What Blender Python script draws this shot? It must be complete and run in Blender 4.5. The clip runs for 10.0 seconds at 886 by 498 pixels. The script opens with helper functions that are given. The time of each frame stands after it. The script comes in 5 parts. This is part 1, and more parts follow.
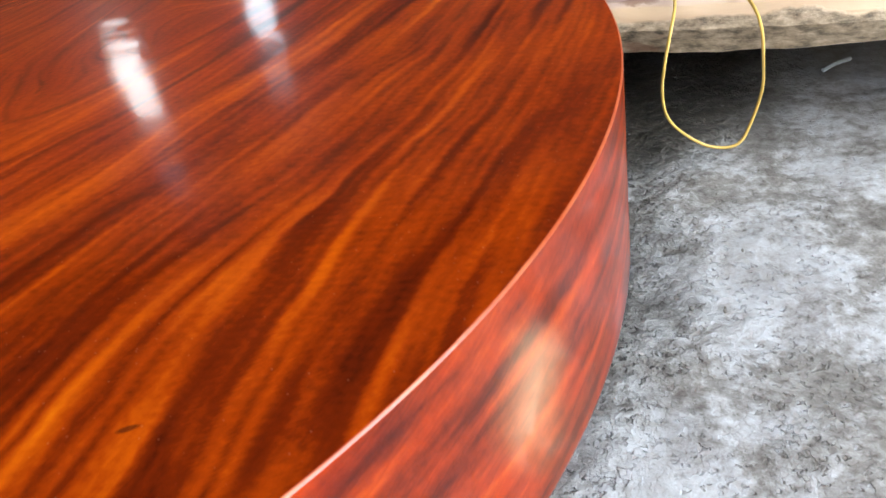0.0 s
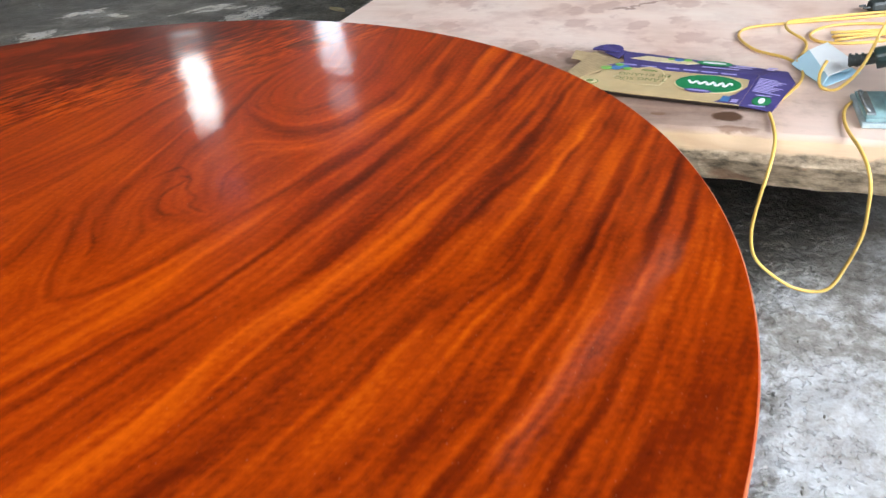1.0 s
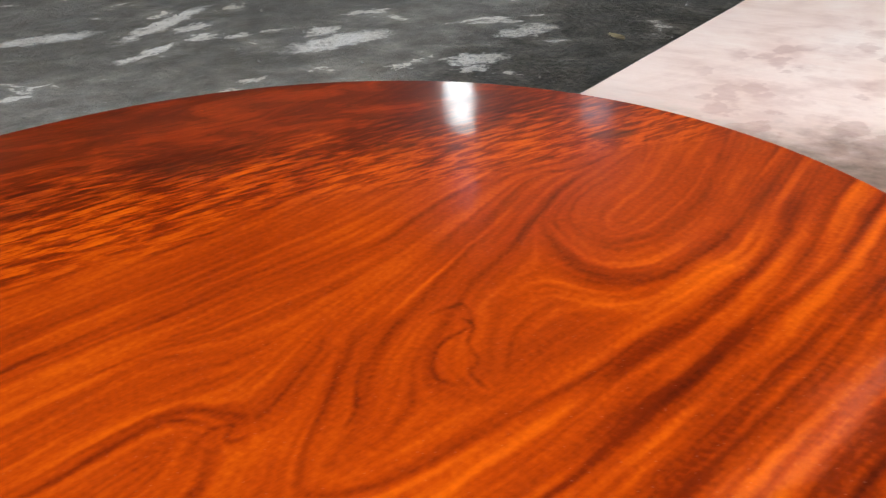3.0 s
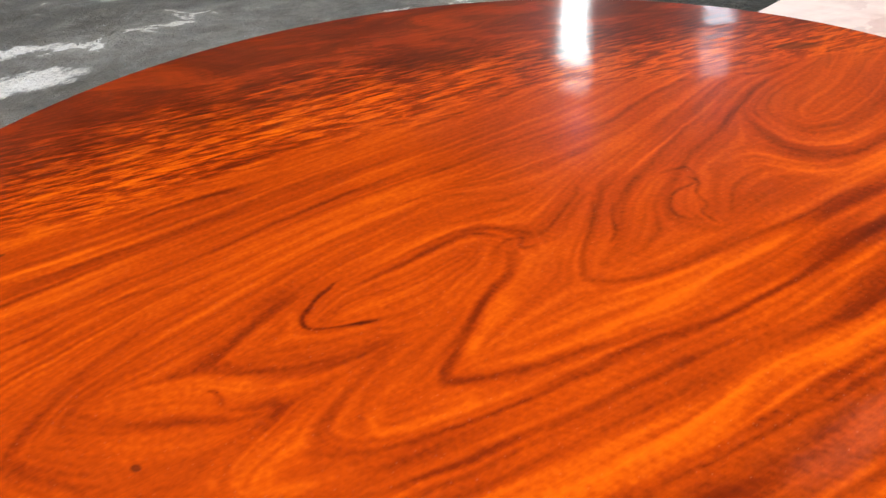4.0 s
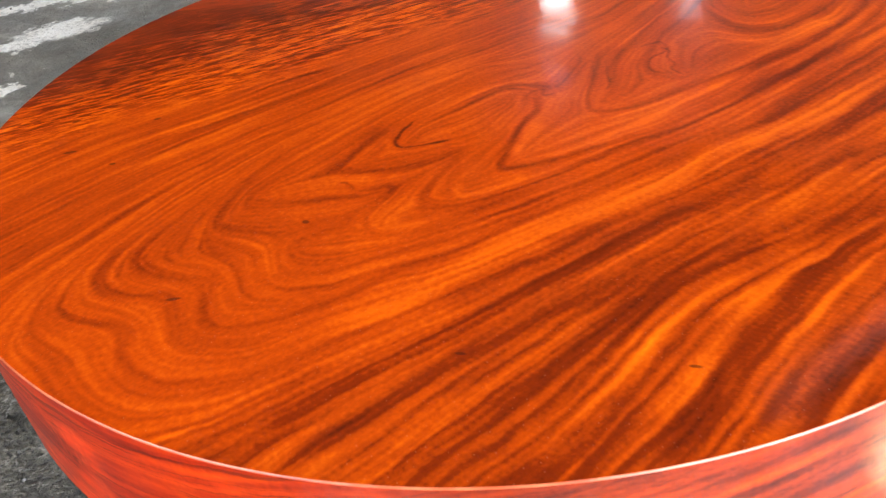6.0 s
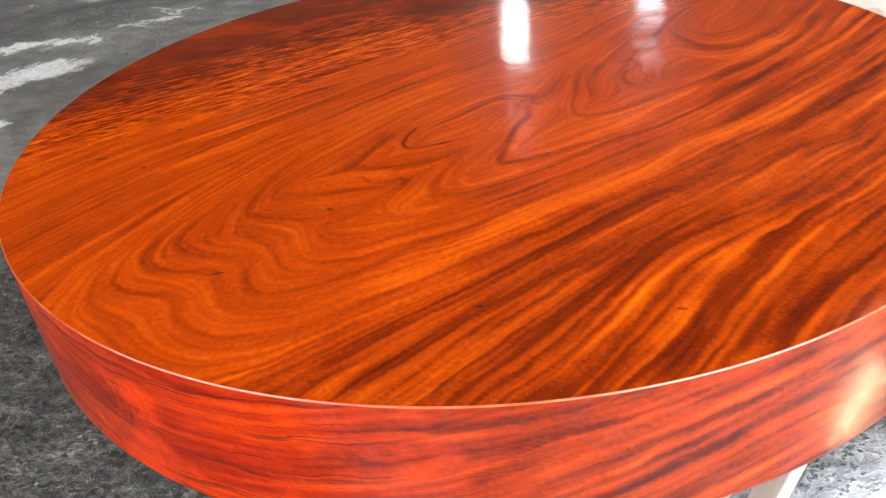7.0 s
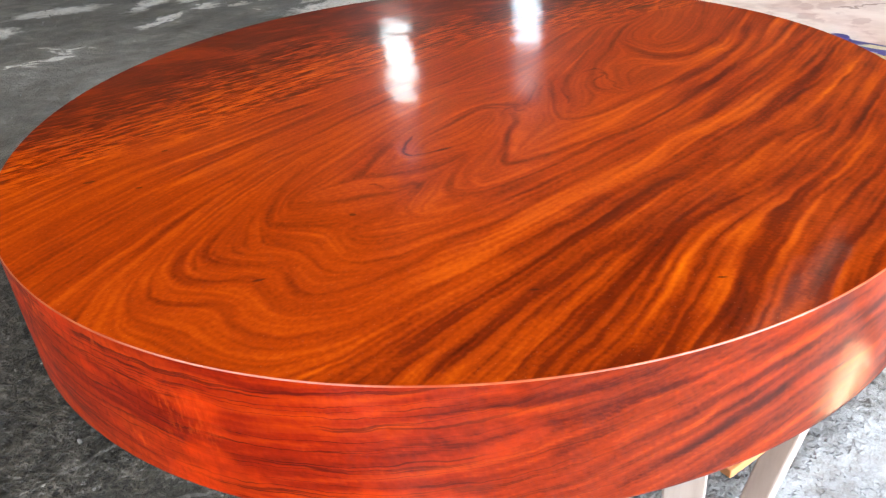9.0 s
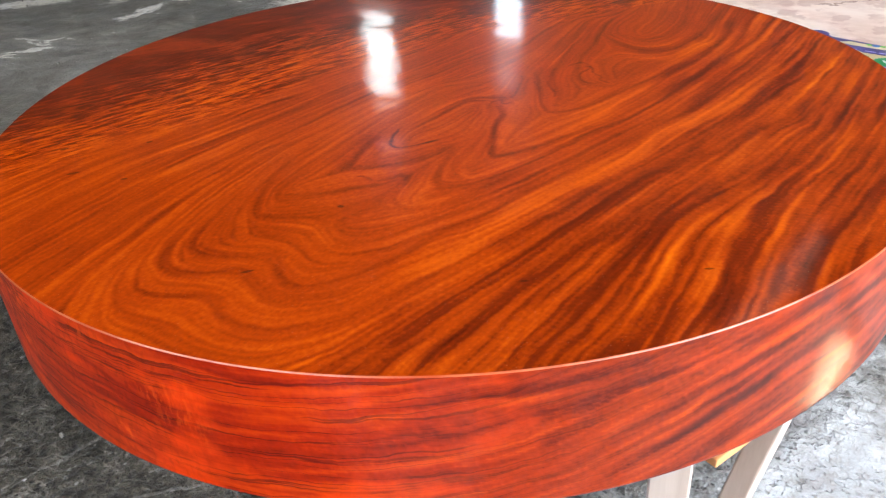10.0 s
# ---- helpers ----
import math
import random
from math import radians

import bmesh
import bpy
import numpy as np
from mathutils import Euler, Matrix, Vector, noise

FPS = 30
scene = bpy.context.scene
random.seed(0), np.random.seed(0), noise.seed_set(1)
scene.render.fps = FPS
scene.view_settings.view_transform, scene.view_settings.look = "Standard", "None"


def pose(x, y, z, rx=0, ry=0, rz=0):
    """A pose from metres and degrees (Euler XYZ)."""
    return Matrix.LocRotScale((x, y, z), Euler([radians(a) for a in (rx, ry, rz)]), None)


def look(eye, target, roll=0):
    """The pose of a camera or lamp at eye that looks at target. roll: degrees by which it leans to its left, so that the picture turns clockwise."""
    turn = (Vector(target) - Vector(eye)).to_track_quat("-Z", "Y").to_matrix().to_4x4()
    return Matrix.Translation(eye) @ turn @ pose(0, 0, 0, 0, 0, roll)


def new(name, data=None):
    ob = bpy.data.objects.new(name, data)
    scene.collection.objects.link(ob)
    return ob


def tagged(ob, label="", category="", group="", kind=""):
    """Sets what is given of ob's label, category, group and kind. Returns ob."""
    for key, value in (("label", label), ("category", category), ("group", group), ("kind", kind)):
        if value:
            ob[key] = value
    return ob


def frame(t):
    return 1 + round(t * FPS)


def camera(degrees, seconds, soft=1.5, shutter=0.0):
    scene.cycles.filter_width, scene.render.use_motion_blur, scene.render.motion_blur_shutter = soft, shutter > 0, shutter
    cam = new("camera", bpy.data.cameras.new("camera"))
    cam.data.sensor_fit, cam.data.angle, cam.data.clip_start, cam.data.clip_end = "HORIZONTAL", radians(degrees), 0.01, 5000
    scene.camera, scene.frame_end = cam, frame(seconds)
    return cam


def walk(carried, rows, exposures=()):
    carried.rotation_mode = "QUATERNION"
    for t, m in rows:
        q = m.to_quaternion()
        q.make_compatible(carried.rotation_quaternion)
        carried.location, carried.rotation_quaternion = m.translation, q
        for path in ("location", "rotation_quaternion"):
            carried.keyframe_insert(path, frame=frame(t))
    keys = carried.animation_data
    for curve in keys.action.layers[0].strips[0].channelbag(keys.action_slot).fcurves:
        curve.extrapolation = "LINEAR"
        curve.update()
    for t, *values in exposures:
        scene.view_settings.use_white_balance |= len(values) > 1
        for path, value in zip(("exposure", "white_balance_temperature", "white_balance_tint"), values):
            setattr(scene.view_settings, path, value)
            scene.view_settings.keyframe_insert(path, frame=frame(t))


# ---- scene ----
cam = camera(57.1, 10.0, soft=1.2, shutter=0.2)
PATH = [
    (0, (0.4185, -0.4674, 0.5849), (0.3100, 0.3607, 0.0349), -10.69),
    (0.5, (0.4057, -0.4284, 0.6217), (0.2771, 0.4033, 0.0816), -8.18),
    (1, (0.3964, -0.3574, 0.6511), (0.2390, 0.4809, 0.1291), -6.22),
    (1.5, (0.4001, -0.2877, 0.6615), (0.2007, 0.5490, 0.1515), -5.30),
    (2, (0.3956, -0.2460, 0.6662), (0.1422, 0.5792, 0.1614), -4.76),
    (2.5, (0.3632, -0.2173, 0.6765), (0.0375, 0.5841, 0.1746), -4.76),
    (3, (0.3100, -0.2298, 0.6869), (-0.1029, 0.5318, 0.1875), -5.35),
    (3.2, (0.2960, -0.2552, 0.6884), (-0.1455, 0.4891, 0.1874), -5.42),
    (4.3, (0.2895, -0.4590, 0.7183), (-0.2170, 0.1978, 0.1596), -7.05),
    (4.5, (0.2981, -0.4925, 0.7202), (-0.2118, 0.1567, 0.1558), -7.35),
    (5, (0.3179, -0.5494, 0.7198), (-0.1820, 0.0908, 0.1365), -7.69),
    (5.5, (0.3379, -0.5836, 0.7334), (-0.1446, 0.0614, 0.1407), -7.67),
    (6, (0.3705, -0.6296, 0.7498), (-0.0992, 0.0314, 0.1645), -7.57),
    (6.2, (0.3861, -0.6564, 0.7512), (-0.0765, 0.0149, 0.1722), -7.21),
    (7.3, (0.3821, -0.7492, 0.7566), (-0.0486, -0.0198, 0.2252), -6.37),
    (7.5, (0.3608, -0.7656, 0.7582), (-0.0561, -0.0249, 0.2313), -6.20),
    (8, (0.3209, -0.7902, 0.7554), (-0.0523, -0.0219, 0.2353), -5.42),
    (8.5, (0.2981, -0.8053, 0.7510), (-0.0434, -0.0190, 0.2361), -5.03),
    (9, (0.2894, -0.8077, 0.7476), (-0.0292, -0.0125, 0.2318), -4.81),
    (9.5, (0.2888, -0.8079, 0.7501), (-0.0152, -0.0087, 0.2315), -4.37),
    (10, (0.2838, -0.8119, 0.7464), (-0.0113, -0.0121, 0.2238), -3.88),
]
EXPOSURES = [(0.0, 4.08), (0.5, 4.18), (1.0, 4.3), (2.5, 4.5), (3.2, 4.65), (4.5, 5.0), (5.5, 4.92), (7.3, 4.72), (8.5, 4.55), (10.0, 4.52)]
walk(cam, [(t, look(eye, target, roll)) for t, eye, target, roll in PATH], EXPOSURES)

# ---- world, sun, large lights ----
world = bpy.data.worlds.new("sky")
scene.world = world
world.use_nodes = True
wn = world.node_tree
sky = wn.nodes.new("ShaderNodeTexSky")
sky.sky_type, sky.sun_disc = "NISHITA", False
sky.sun_elevation, sky.sun_rotation = radians(55), radians(130)
wn.links.new(sky.outputs[0], wn.nodes["Background"].inputs["Color"])
wn.nodes["Background"].inputs["Strength"].default_value = 0.05

sun = new("sun", bpy.data.lights.new("sun", "SUN"))
sun.data.energy, sun.data.angle, sun.data.color = 4.0, radians(0.9), (1.0, 0.84, 0.52)
sun.matrix_world = look((4.6, -3.83, 8.55), (0, 0, 0))


def opening_lamp(name, eye, target, w, h, watts, colour):
    """Daylight that comes in through an open side of the shed."""
    ob = new(name, bpy.data.lights.new(name, "AREA"))
    ob.data.shape, ob.data.size, ob.data.size_y = "RECTANGLE", w, h
    ob.data.energy, ob.data.color = watts, colour
    ob.matrix_world = look(eye, target)
    return ob


opening_lamp("daylight_right", (2.6, -1.1, 1.6), (0.6, 0.1, 0.1), 2.2, 1.9, 8.6, (0.93, 0.97, 1.0))
opening_lamp("daylight_front", (-1.8, -2.7, 2.9), (-0.1, 0.2, 0.3), 3.4, 1.3, 5.9, (1.0, 0.97, 0.93))

TOP = 0.423      # tabletop height
RADIUS = 0.48

# ---- materials ----
def material(name):
    m = bpy.data.materials.new(name)
    m.use_nodes = True
    nt = m.node_tree
    return m, nt, nt.nodes["Principled BSDF"]


def plug(nt, sock, v):
    if isinstance(v, bpy.types.NodeSocket):
        nt.links.new(v, sock)
    elif isinstance(v, tuple) and len(v) == 3 and sock.type == "RGBA":
        sock.default_value = (*v, 1)
    else:
        sock.default_value = v


def maths(nt, op, a, b=0.0, c=0.0, clamp=False):
    n = nt.nodes.new("ShaderNodeMath")
    n.operation, n.use_clamp = op, clamp
    for sock, v in zip(n.inputs, (a, b, c)):
        plug(nt, sock, v)
    return n.outputs[0]


def noise_at(nt, vec, scale, detail=4.0, rough=0.55, distort=0.0):
    n = nt.nodes.new("ShaderNodeTexNoise")
    nt.links.new(vec, n.inputs["Vector"])
    n.inputs["Scale"].default_value, n.inputs["Detail"].default_value = scale, detail
    n.inputs["Roughness"].default_value, n.inputs["Distortion"].default_value = rough, distort
    return n.outputs["Fac"]


def cells_at(nt, vec, scale, feature="F1"):
    n = nt.nodes.new("ShaderNodeTexVoronoi")
    n.feature = feature
    nt.links.new(vec, n.inputs["Vector"])
    n.inputs["Scale"].default_value = scale
    return n.outputs["Distance"]


def ramp(nt, fac, stops, mode="LINEAR"):
    r = nt.nodes.new("ShaderNodeValToRGB")
    r.color_ramp.interpolation = mode
    while len(r.color_ramp.elements) < len(stops):
        r.color_ramp.elements.new(1.0)
    for e, (pos, col) in zip(r.color_ramp.elements, stops):
        e.position = pos
        e.color = (col, col, col, 1) if isinstance(col, (int, float)) else (*col, 1)
    nt.links.new(fac, r.inputs[0])
    return r.outputs[0]


def step_between(nt, v, a, b):
    """0 at a, 1 at b, smooth between."""
    n = nt.nodes.new("ShaderNodeMapRange")
    n.interpolation_type = "SMOOTHSTEP"
    plug(nt, n.inputs[0], v)
    n.inputs[1].default_value, n.inputs[2].default_value = a, b
    return n.outputs[0]


def blend(nt, fac, a, b, kind="MIX"):
    n = nt.nodes.new("ShaderNodeMix")
    n.data_type, n.blend_type = "RGBA", kind
    for sock, v in ((n.inputs[0], fac), (n.inputs[6], a), (n.inputs[7], b)):
        plug(nt, sock, v)
    return n.outputs[2]


def bump(nt, bsdf, height, strength, distance, into="Normal"):
    b = nt.nodes.new("ShaderNodeBump")
    b.inputs["Strength"].default_value, b.inputs["Distance"].default_value = strength, distance
    nt.links.new(height, b.inputs["Height"])
    nt.links.new(b.outputs[0], bsdf.inputs[into])


def coords(nt, which="Object"):
    return nt.nodes.new("ShaderNodeTexCoord").outputs[which]


def stretched(nt, vec, sx, sy, sz, rz=0.0):
    m = nt.nodes.new("ShaderNodeMapping")
    nt.links.new(vec, m.inputs["Vector"])
    m.inputs["Scale"].default_value = (sx, sy, sz)
    m.inputs["Rotation"].default_value = (0, 0, rz)
    return m.outputs[0]


def axes(nt, vec):
    n = nt.nodes.new("ShaderNodeSeparateXYZ")
    nt.links.new(vec, n.inputs[0])
    return n.outputs


def joined(nt, x, y, z=0.0):
    n = nt.nodes.new("ShaderNodeCombineXYZ")
    for sock, v in zip(n.inputs, (x, y, z)):
        plug(nt, sock, v)
    return n.outputs[0]


def spot_mask(nt, px, py, x, y, rx, ry, turn):
    """1 inside a soft ellipse on the tabletop."""
    c, s = math.cos(turn), math.sin(turn)
    dx, dy = maths(nt, "SUBTRACT", px, x), maths(nt, "SUBTRACT", py, y)
    a = maths(nt, "MULTIPLY_ADD", dx, c / rx, maths(nt, "MULTIPLY", dy, s / rx))
    b = maths(nt, "MULTIPLY_ADD", dy, c / ry, maths(nt, "MULTIPLY", dx, -s / ry))
    d = maths(nt, "ADD", maths(nt, "MULTIPLY", a, a), maths(nt, "MULTIPLY", b, b))
    return step_between(nt, d, 1.3, 0.3)


# small knots and pores on the top: x, y, half length, half width, turn
KNOTS = [(-0.005, -0.271, 0.0034, 0.0024, 0), (-0.032, -0.38, 0.006, 0.0018, 0.6), (-0.257, -0.186, 0.004, 0.0022, 1.0),
         (-0.229, -0.265, 0.0035, 0.002, 0.6), (-0.287, -0.265, 0.007, 0.0022, 0.8), (-0.336, -0.219, 0.005, 0.0025, 0.9),
         (0.171, -0.345, 0.004, 0.0014, 0.3), (0.294, -0.3, 0.004, 0.0014, 0.3), (0.144, 0.385, 0.022, 0.01, 0.5)]


def layer_at(nt, name):
    n = nt.nodes.new("ShaderNodeUVMap")
    n.uv_map = name
    return axes(nt, n.outputs[0])


def varnished_top():
    m, nt, b = material("varnished_wood_top")
    uv, fig = layer_at(nt, "streaks"), layer_at(nt, "figure")
    ob = coords(nt)
    pos = axes(nt, ob)
    flat_ob = stretched(nt, ob, 1, 1, 0)
    tone, off = fig[0], fig[1]
    t = maths(nt, "MULTIPLY_ADD", tone, 0.27, 0.385)
    t = maths(nt, "MULTIPLY_ADD", uv[0], 0.06, t)
    t = maths(nt, "MULTIPLY_ADD", uv[1], 0.053, t)
    # pores along the fibres, and mottling
    across = maths(nt, "MULTIPLY_ADD", pos[0], 0.9, maths(nt, "MULTIPLY", pos[1], -0.43))
    along = maths(nt, "MULTIPLY_ADD", pos[1], 0.9, maths(nt, "MULTIPLY", pos[0], 0.43))
    fibre = noise_at(nt, joined(nt, maths(nt, "MULTIPLY", across, 650), maths(nt, "MULTIPLY", along, 60)), 1, 3, 0.6)
    mottle = noise_at(nt, flat_ob, 260, 4, 0.7)
    cloud = noise_at(nt, flat_ob, 8, 3, 0.5)
    t = maths(nt, "ADD", t, maths(nt, "MULTIPLY_ADD", fibre, 0.13, maths(nt, "MULTIPLY_ADD", mottle, 0.24, -0.19)))
    t = maths(nt, "ADD", t, maths(nt, "MULTIPLY_ADD", cloud, 0.24, -0.12))
    # curly ripples beside the dark heartwood
    ra = maths(nt, "MULTIPLY_ADD", pos[0], 0.62, maths(nt, "MULTIPLY", pos[1], 0.78))
    rb = maths(nt, "MULTIPLY_ADD", pos[1], 0.62, maths(nt, "MULTIPLY", pos[0], -0.78))
    rip = noise_at(nt, joined(nt, maths(nt, "MULTIPLY", ra, 36), maths(nt, "MULTIPLY", rb, 175)), 1, 4, 0.6, 0.5)
    ragged = maths(nt, "MULTIPLY_ADD", maths(nt, "SUBTRACT", noise_at(nt, stretched(nt, ob, 1, 1, 0), 14, 4, 0.6, 0.5), 0.5), 0.22, off)
    zone = maths(nt, "MULTIPLY", step_between(nt, ragged, -0.4, -0.1), step_between(nt, ragged, 0.2, 0.06))
    t = maths(nt, "ADD", t, maths(nt, "MULTIPLY", zone, maths(nt, "MULTIPLY_ADD", step_between(nt, rip, 0.38, 0.62), 0.34, -0.18)))
    col = ramp(nt, t, [(0.0, (0.07, 0.006, 0.001)), (0.2, (0.165, 0.014, 0.001)), (0.4, (0.36, 0.038, 0.0012)), (0.6, (0.59, 0.088, 0.0016)), (0.85, (0.8, 0.185, 0.003))])
    plain = step_between(nt, maths(nt, "MULTIPLY_ADD", pos[1], -0.39, pos[0]), 0.2, 0.36)
    col = blend(nt, maths(nt, "MULTIPLY", plain, 0.7), col, blend(nt, 1.0, col, (0.93, 1.02, 1.0), "MULTIPLY"))
    heart = step_between(nt, ragged, 0.03, -0.18)
    hl = maths(nt, "MULTIPLY_ADD", pos[0], 0.8, maths(nt, "MULTIPLY", pos[1], 0.6))
    hc = maths(nt, "MULTIPLY_ADD", pos[1], 0.8, maths(nt, "MULTIPLY", pos[0], -0.6))
    swirl = noise_at(nt, joined(nt, maths(nt, "MULTIPLY", hl, 7), maths(nt, "MULTIPLY", hc, 19)), 1, 5, 0.6, 1.3)
    heart_col = ramp(nt, maths(nt, "ADD", maths(nt, "MULTIPLY", maths(nt, "SUBTRACT", rip, 0.5), maths(nt, "MULTIPLY_ADD", zone, 0.95, 0.2)), maths(nt, "MULTIPLY_ADD", swirl, 0.9, 0.03)), [(0.3, (0.04, 0.004, 0.002)), (0.44, (0.105, 0.0105, 0.002)), (0.52, (0.18, 0.018, 0.0025)), (0.6, (0.28, 0.031, 0.003)), (0.76, (0.55, 0.08, 0.004))])
    rings = maths(nt, "ABSOLUTE", maths(nt, "SUBTRACT", maths(nt, "FRACT", maths(nt, "MULTIPLY", swirl, 7.0)), 0.5))
    heart_col = blend(nt, maths(nt, "MULTIPLY", step_between(nt, rings, 0.2, 0.0), 0.45), heart_col, (0.05, 0.006, 0.002))
    col = blend(nt, maths(nt, "MULTIPLY", heart, 0.85), col, heart_col)
    # the small knots
    dark = 0.0
    for x, y, rx, ry, turn in KNOTS:
        k = spot_mask(nt, pos[0], pos[1], x, y, rx, ry, turn)
        dark = k if dark == 0.0 else maths(nt, "MAXIMUM", dark, k)
    col = blend(nt, maths(nt, "MULTIPLY", dark, 0.7), col, (0.04, 0.006, 0.003))
    # dust on the varnish
    dust = step_between(nt, cells_at(nt, ob, 190), 0.1, 0.05)
    col = blend(nt, maths(nt, "MULTIPLY", dust, 0.12), col, (0.7, 0.4, 0.25))
    plug(nt, b.inputs["Base Color"], col)
    b.inputs["Roughness"].default_value = 0.3
    b.inputs["Specular IOR Level"].default_value = 0.04
    b.inputs["Coat Weight"].default_value = 0.6
    b.inputs["Coat IOR"].default_value = 1.5
    smear = noise_at(nt, stretched(nt, ob, 1, 1, 0), 9, 3)
    plug(nt, b.inputs["Coat Roughness"], maths(nt, "MULTIPLY_ADD", smear, 0.1, 0.035))
    wave = maths(nt, "ADD", noise_at(nt, ob, 9, 2, 0.4), maths(nt, "MULTIPLY", noise_at(nt, ob, 240, 2), 0.012))
    wave = maths(nt, "MULTIPLY_ADD", uv[0], 0.004, maths(nt, "MULTIPLY_ADD", fibre, 0.014, wave))
    wave = maths(nt, "MULTIPLY_ADD", noise_at(nt, ob, 75, 3), 0.075, wave)
    bump(nt, b, wave, 0.3, 0.004, "Coat Normal")
    return m


def pale_arris():
    m, nt, b = material("pale_arris")
    n = noise_at(nt, coords(nt), 40, 4, 0.6)
    # paler than the wood: the edge's highlight is put into the base colour
    plug(nt, b.inputs["Base Color"], ramp(nt, n, [(0.35, (0.36, 0.05, 0.012)), (0.62, (0.46, 0.11, 0.04))]))
    b.inputs["Roughness"].default_value = 0.3
    b.inputs["Coat Weight"].default_value, b.inputs["Coat Roughness"].default_value = 0.3, 0.12
    return m


def varnished_side():
    m, nt, b = material("varnished_wood_side")
    uv, thin, fig = layer_at(nt, "grain"), layer_at(nt, "streaks"), layer_at(nt, "figure")
    ob = coords(nt)
    wob = maths(nt, "SUBTRACT", noise_at(nt, ob, 12, 4, 0.6), 0.5)
    u = maths(nt, "MULTIPLY_ADD", wob, 0.02, uv[0])
    v = uv[1]
    broad = noise_at(nt, joined(nt, maths(nt, "MULTIPLY", u, 36), maths(nt, "MULTIPLY", v, 2.5)), 1, 4, 0.6, 0.5)
    fibre = noise_at(nt, joined(nt, maths(nt, "MULTIPLY", u, 520), maths(nt, "MULTIPLY", v, 12)), 1, 4, 0.7)
    # tone raised to the left, lowered to the right: uneven lamp light offset in the colour
    t = maths(nt, "MULTIPLY_ADD", fig[0], 0.17, maths(nt, "MULTIPLY_ADD", broad, 0.3, maths(nt, "MULTIPLY_ADD", step_between(nt, axes(nt, ob)[0], 0.05, -0.2), 0.06, maths(nt, "MULTIPLY_ADD", step_between(nt, axes(nt, ob)[0], 0.06, 0.32), -0.12, 0.41))))
    t = maths(nt, "MULTIPLY_ADD", thin[0], 0.05, maths(nt, "MULTIPLY_ADD", thin[1], 0.05, t))
    t = maths(nt, "ADD", t, maths(nt, "MULTIPLY_ADD", fibre, 0.2, maths(nt, "MULTIPLY_ADD", noise_at(nt, ob, 300, 4, 0.7), 0.12, -0.145)))
    col = ramp(nt, t, [(0.12, (0.03, 0.0025, 0.0018)), (0.32, (0.115, 0.0055, 0.0018)), (0.54, (0.32, 0.0145, 0.0018)), (0.8, (0.6, 0.05, 0.002))])
    lines = maths(nt, "ABSOLUTE", maths(nt, "SUBTRACT", noise_at(nt, joined(nt, maths(nt, "MULTIPLY", u, 95), maths(nt, "MULTIPLY", v, 1.6), 2.0), 1, 3, 0.5), 0.5))
    col = blend(nt, maths(nt, "MULTIPLY", step_between(nt, lines, 0.026, 0.0), 0.72), col, (0.06, 0.004, 0.003))
    # red and orange fire in patches
    fire = step_between(nt, noise_at(nt, stretched(nt, ob, 1, 1, 1.6), 13, 3), 0.5, 0.66)
    col = blend(nt, maths(nt, "MULTIPLY", maths(nt, "MULTIPLY", fire, 0.7), maths(nt, "MULTIPLY_ADD", t, 1.2, 0.2, True)), col, (0.75, 0.045, 0.0015))
    # browner wood where the side runs along the fibres
    brown = step_between(nt, axes(nt, ob)[0], 0.02, 0.3)
    col = blend(nt, maths(nt, "MULTIPLY", brown, 0.75), col, ramp(nt, t, [(0.12, (0.026, 0.0034, 0.001)), (0.34, (0.085, 0.0085, 0.001)), (0.54, (0.25, 0.028, 0.001)), (0.8, (0.5, 0.085, 0.002))]))
    # fine curl across the fibres, and orange flames in it, where the end grain shows
    end = step_between(nt, axes(nt, ob)[0], 0.02, -0.12)
    curl = noise_at(nt, joined(nt, maths(nt, "MULTIPLY", u, 90), maths(nt, "MULTIPLY", v, 190)), 1, 4, 0.65)
    col = blend(nt, maths(nt, "MULTIPLY", step_between(nt, curl, 0.5, 0.62), maths(nt, "MULTIPLY_ADD", end, 0.32, 0.08)), col, blend(nt, 1.0, col, (0.45, 0.4, 0.4), "MULTIPLY"))
    flame = maths(nt, "MULTIPLY", end, maths(nt, "MULTIPLY", step_between(nt, curl, 0.5, 0.4), step_between(nt, noise_at(nt, ob, 16, 3), 0.5, 0.66)))
    col = blend(nt, maths(nt, "MULTIPLY", flame, 0.85), col, (0.75, 0.09, 0.005))
    plug(nt, b.inputs["Base Color"], col)
    b.inputs["Roughness"].default_value = 0.42
    b.inputs["Specular IOR Level"].default_value = 0.04
    b.inputs["Coat Weight"].default_value = 0.42
    b.inputs["Coat Roughness"].default_value = 0.06
    wave = maths(nt, "ADD", noise_at(nt, ob, 11, 2, 0.4), maths(nt, "MULTIPLY", noise_at(nt, ob, 240, 2), 0.012))
    bump(nt, b, wave, 0.2, 0.004, "Coat Normal")
    return m


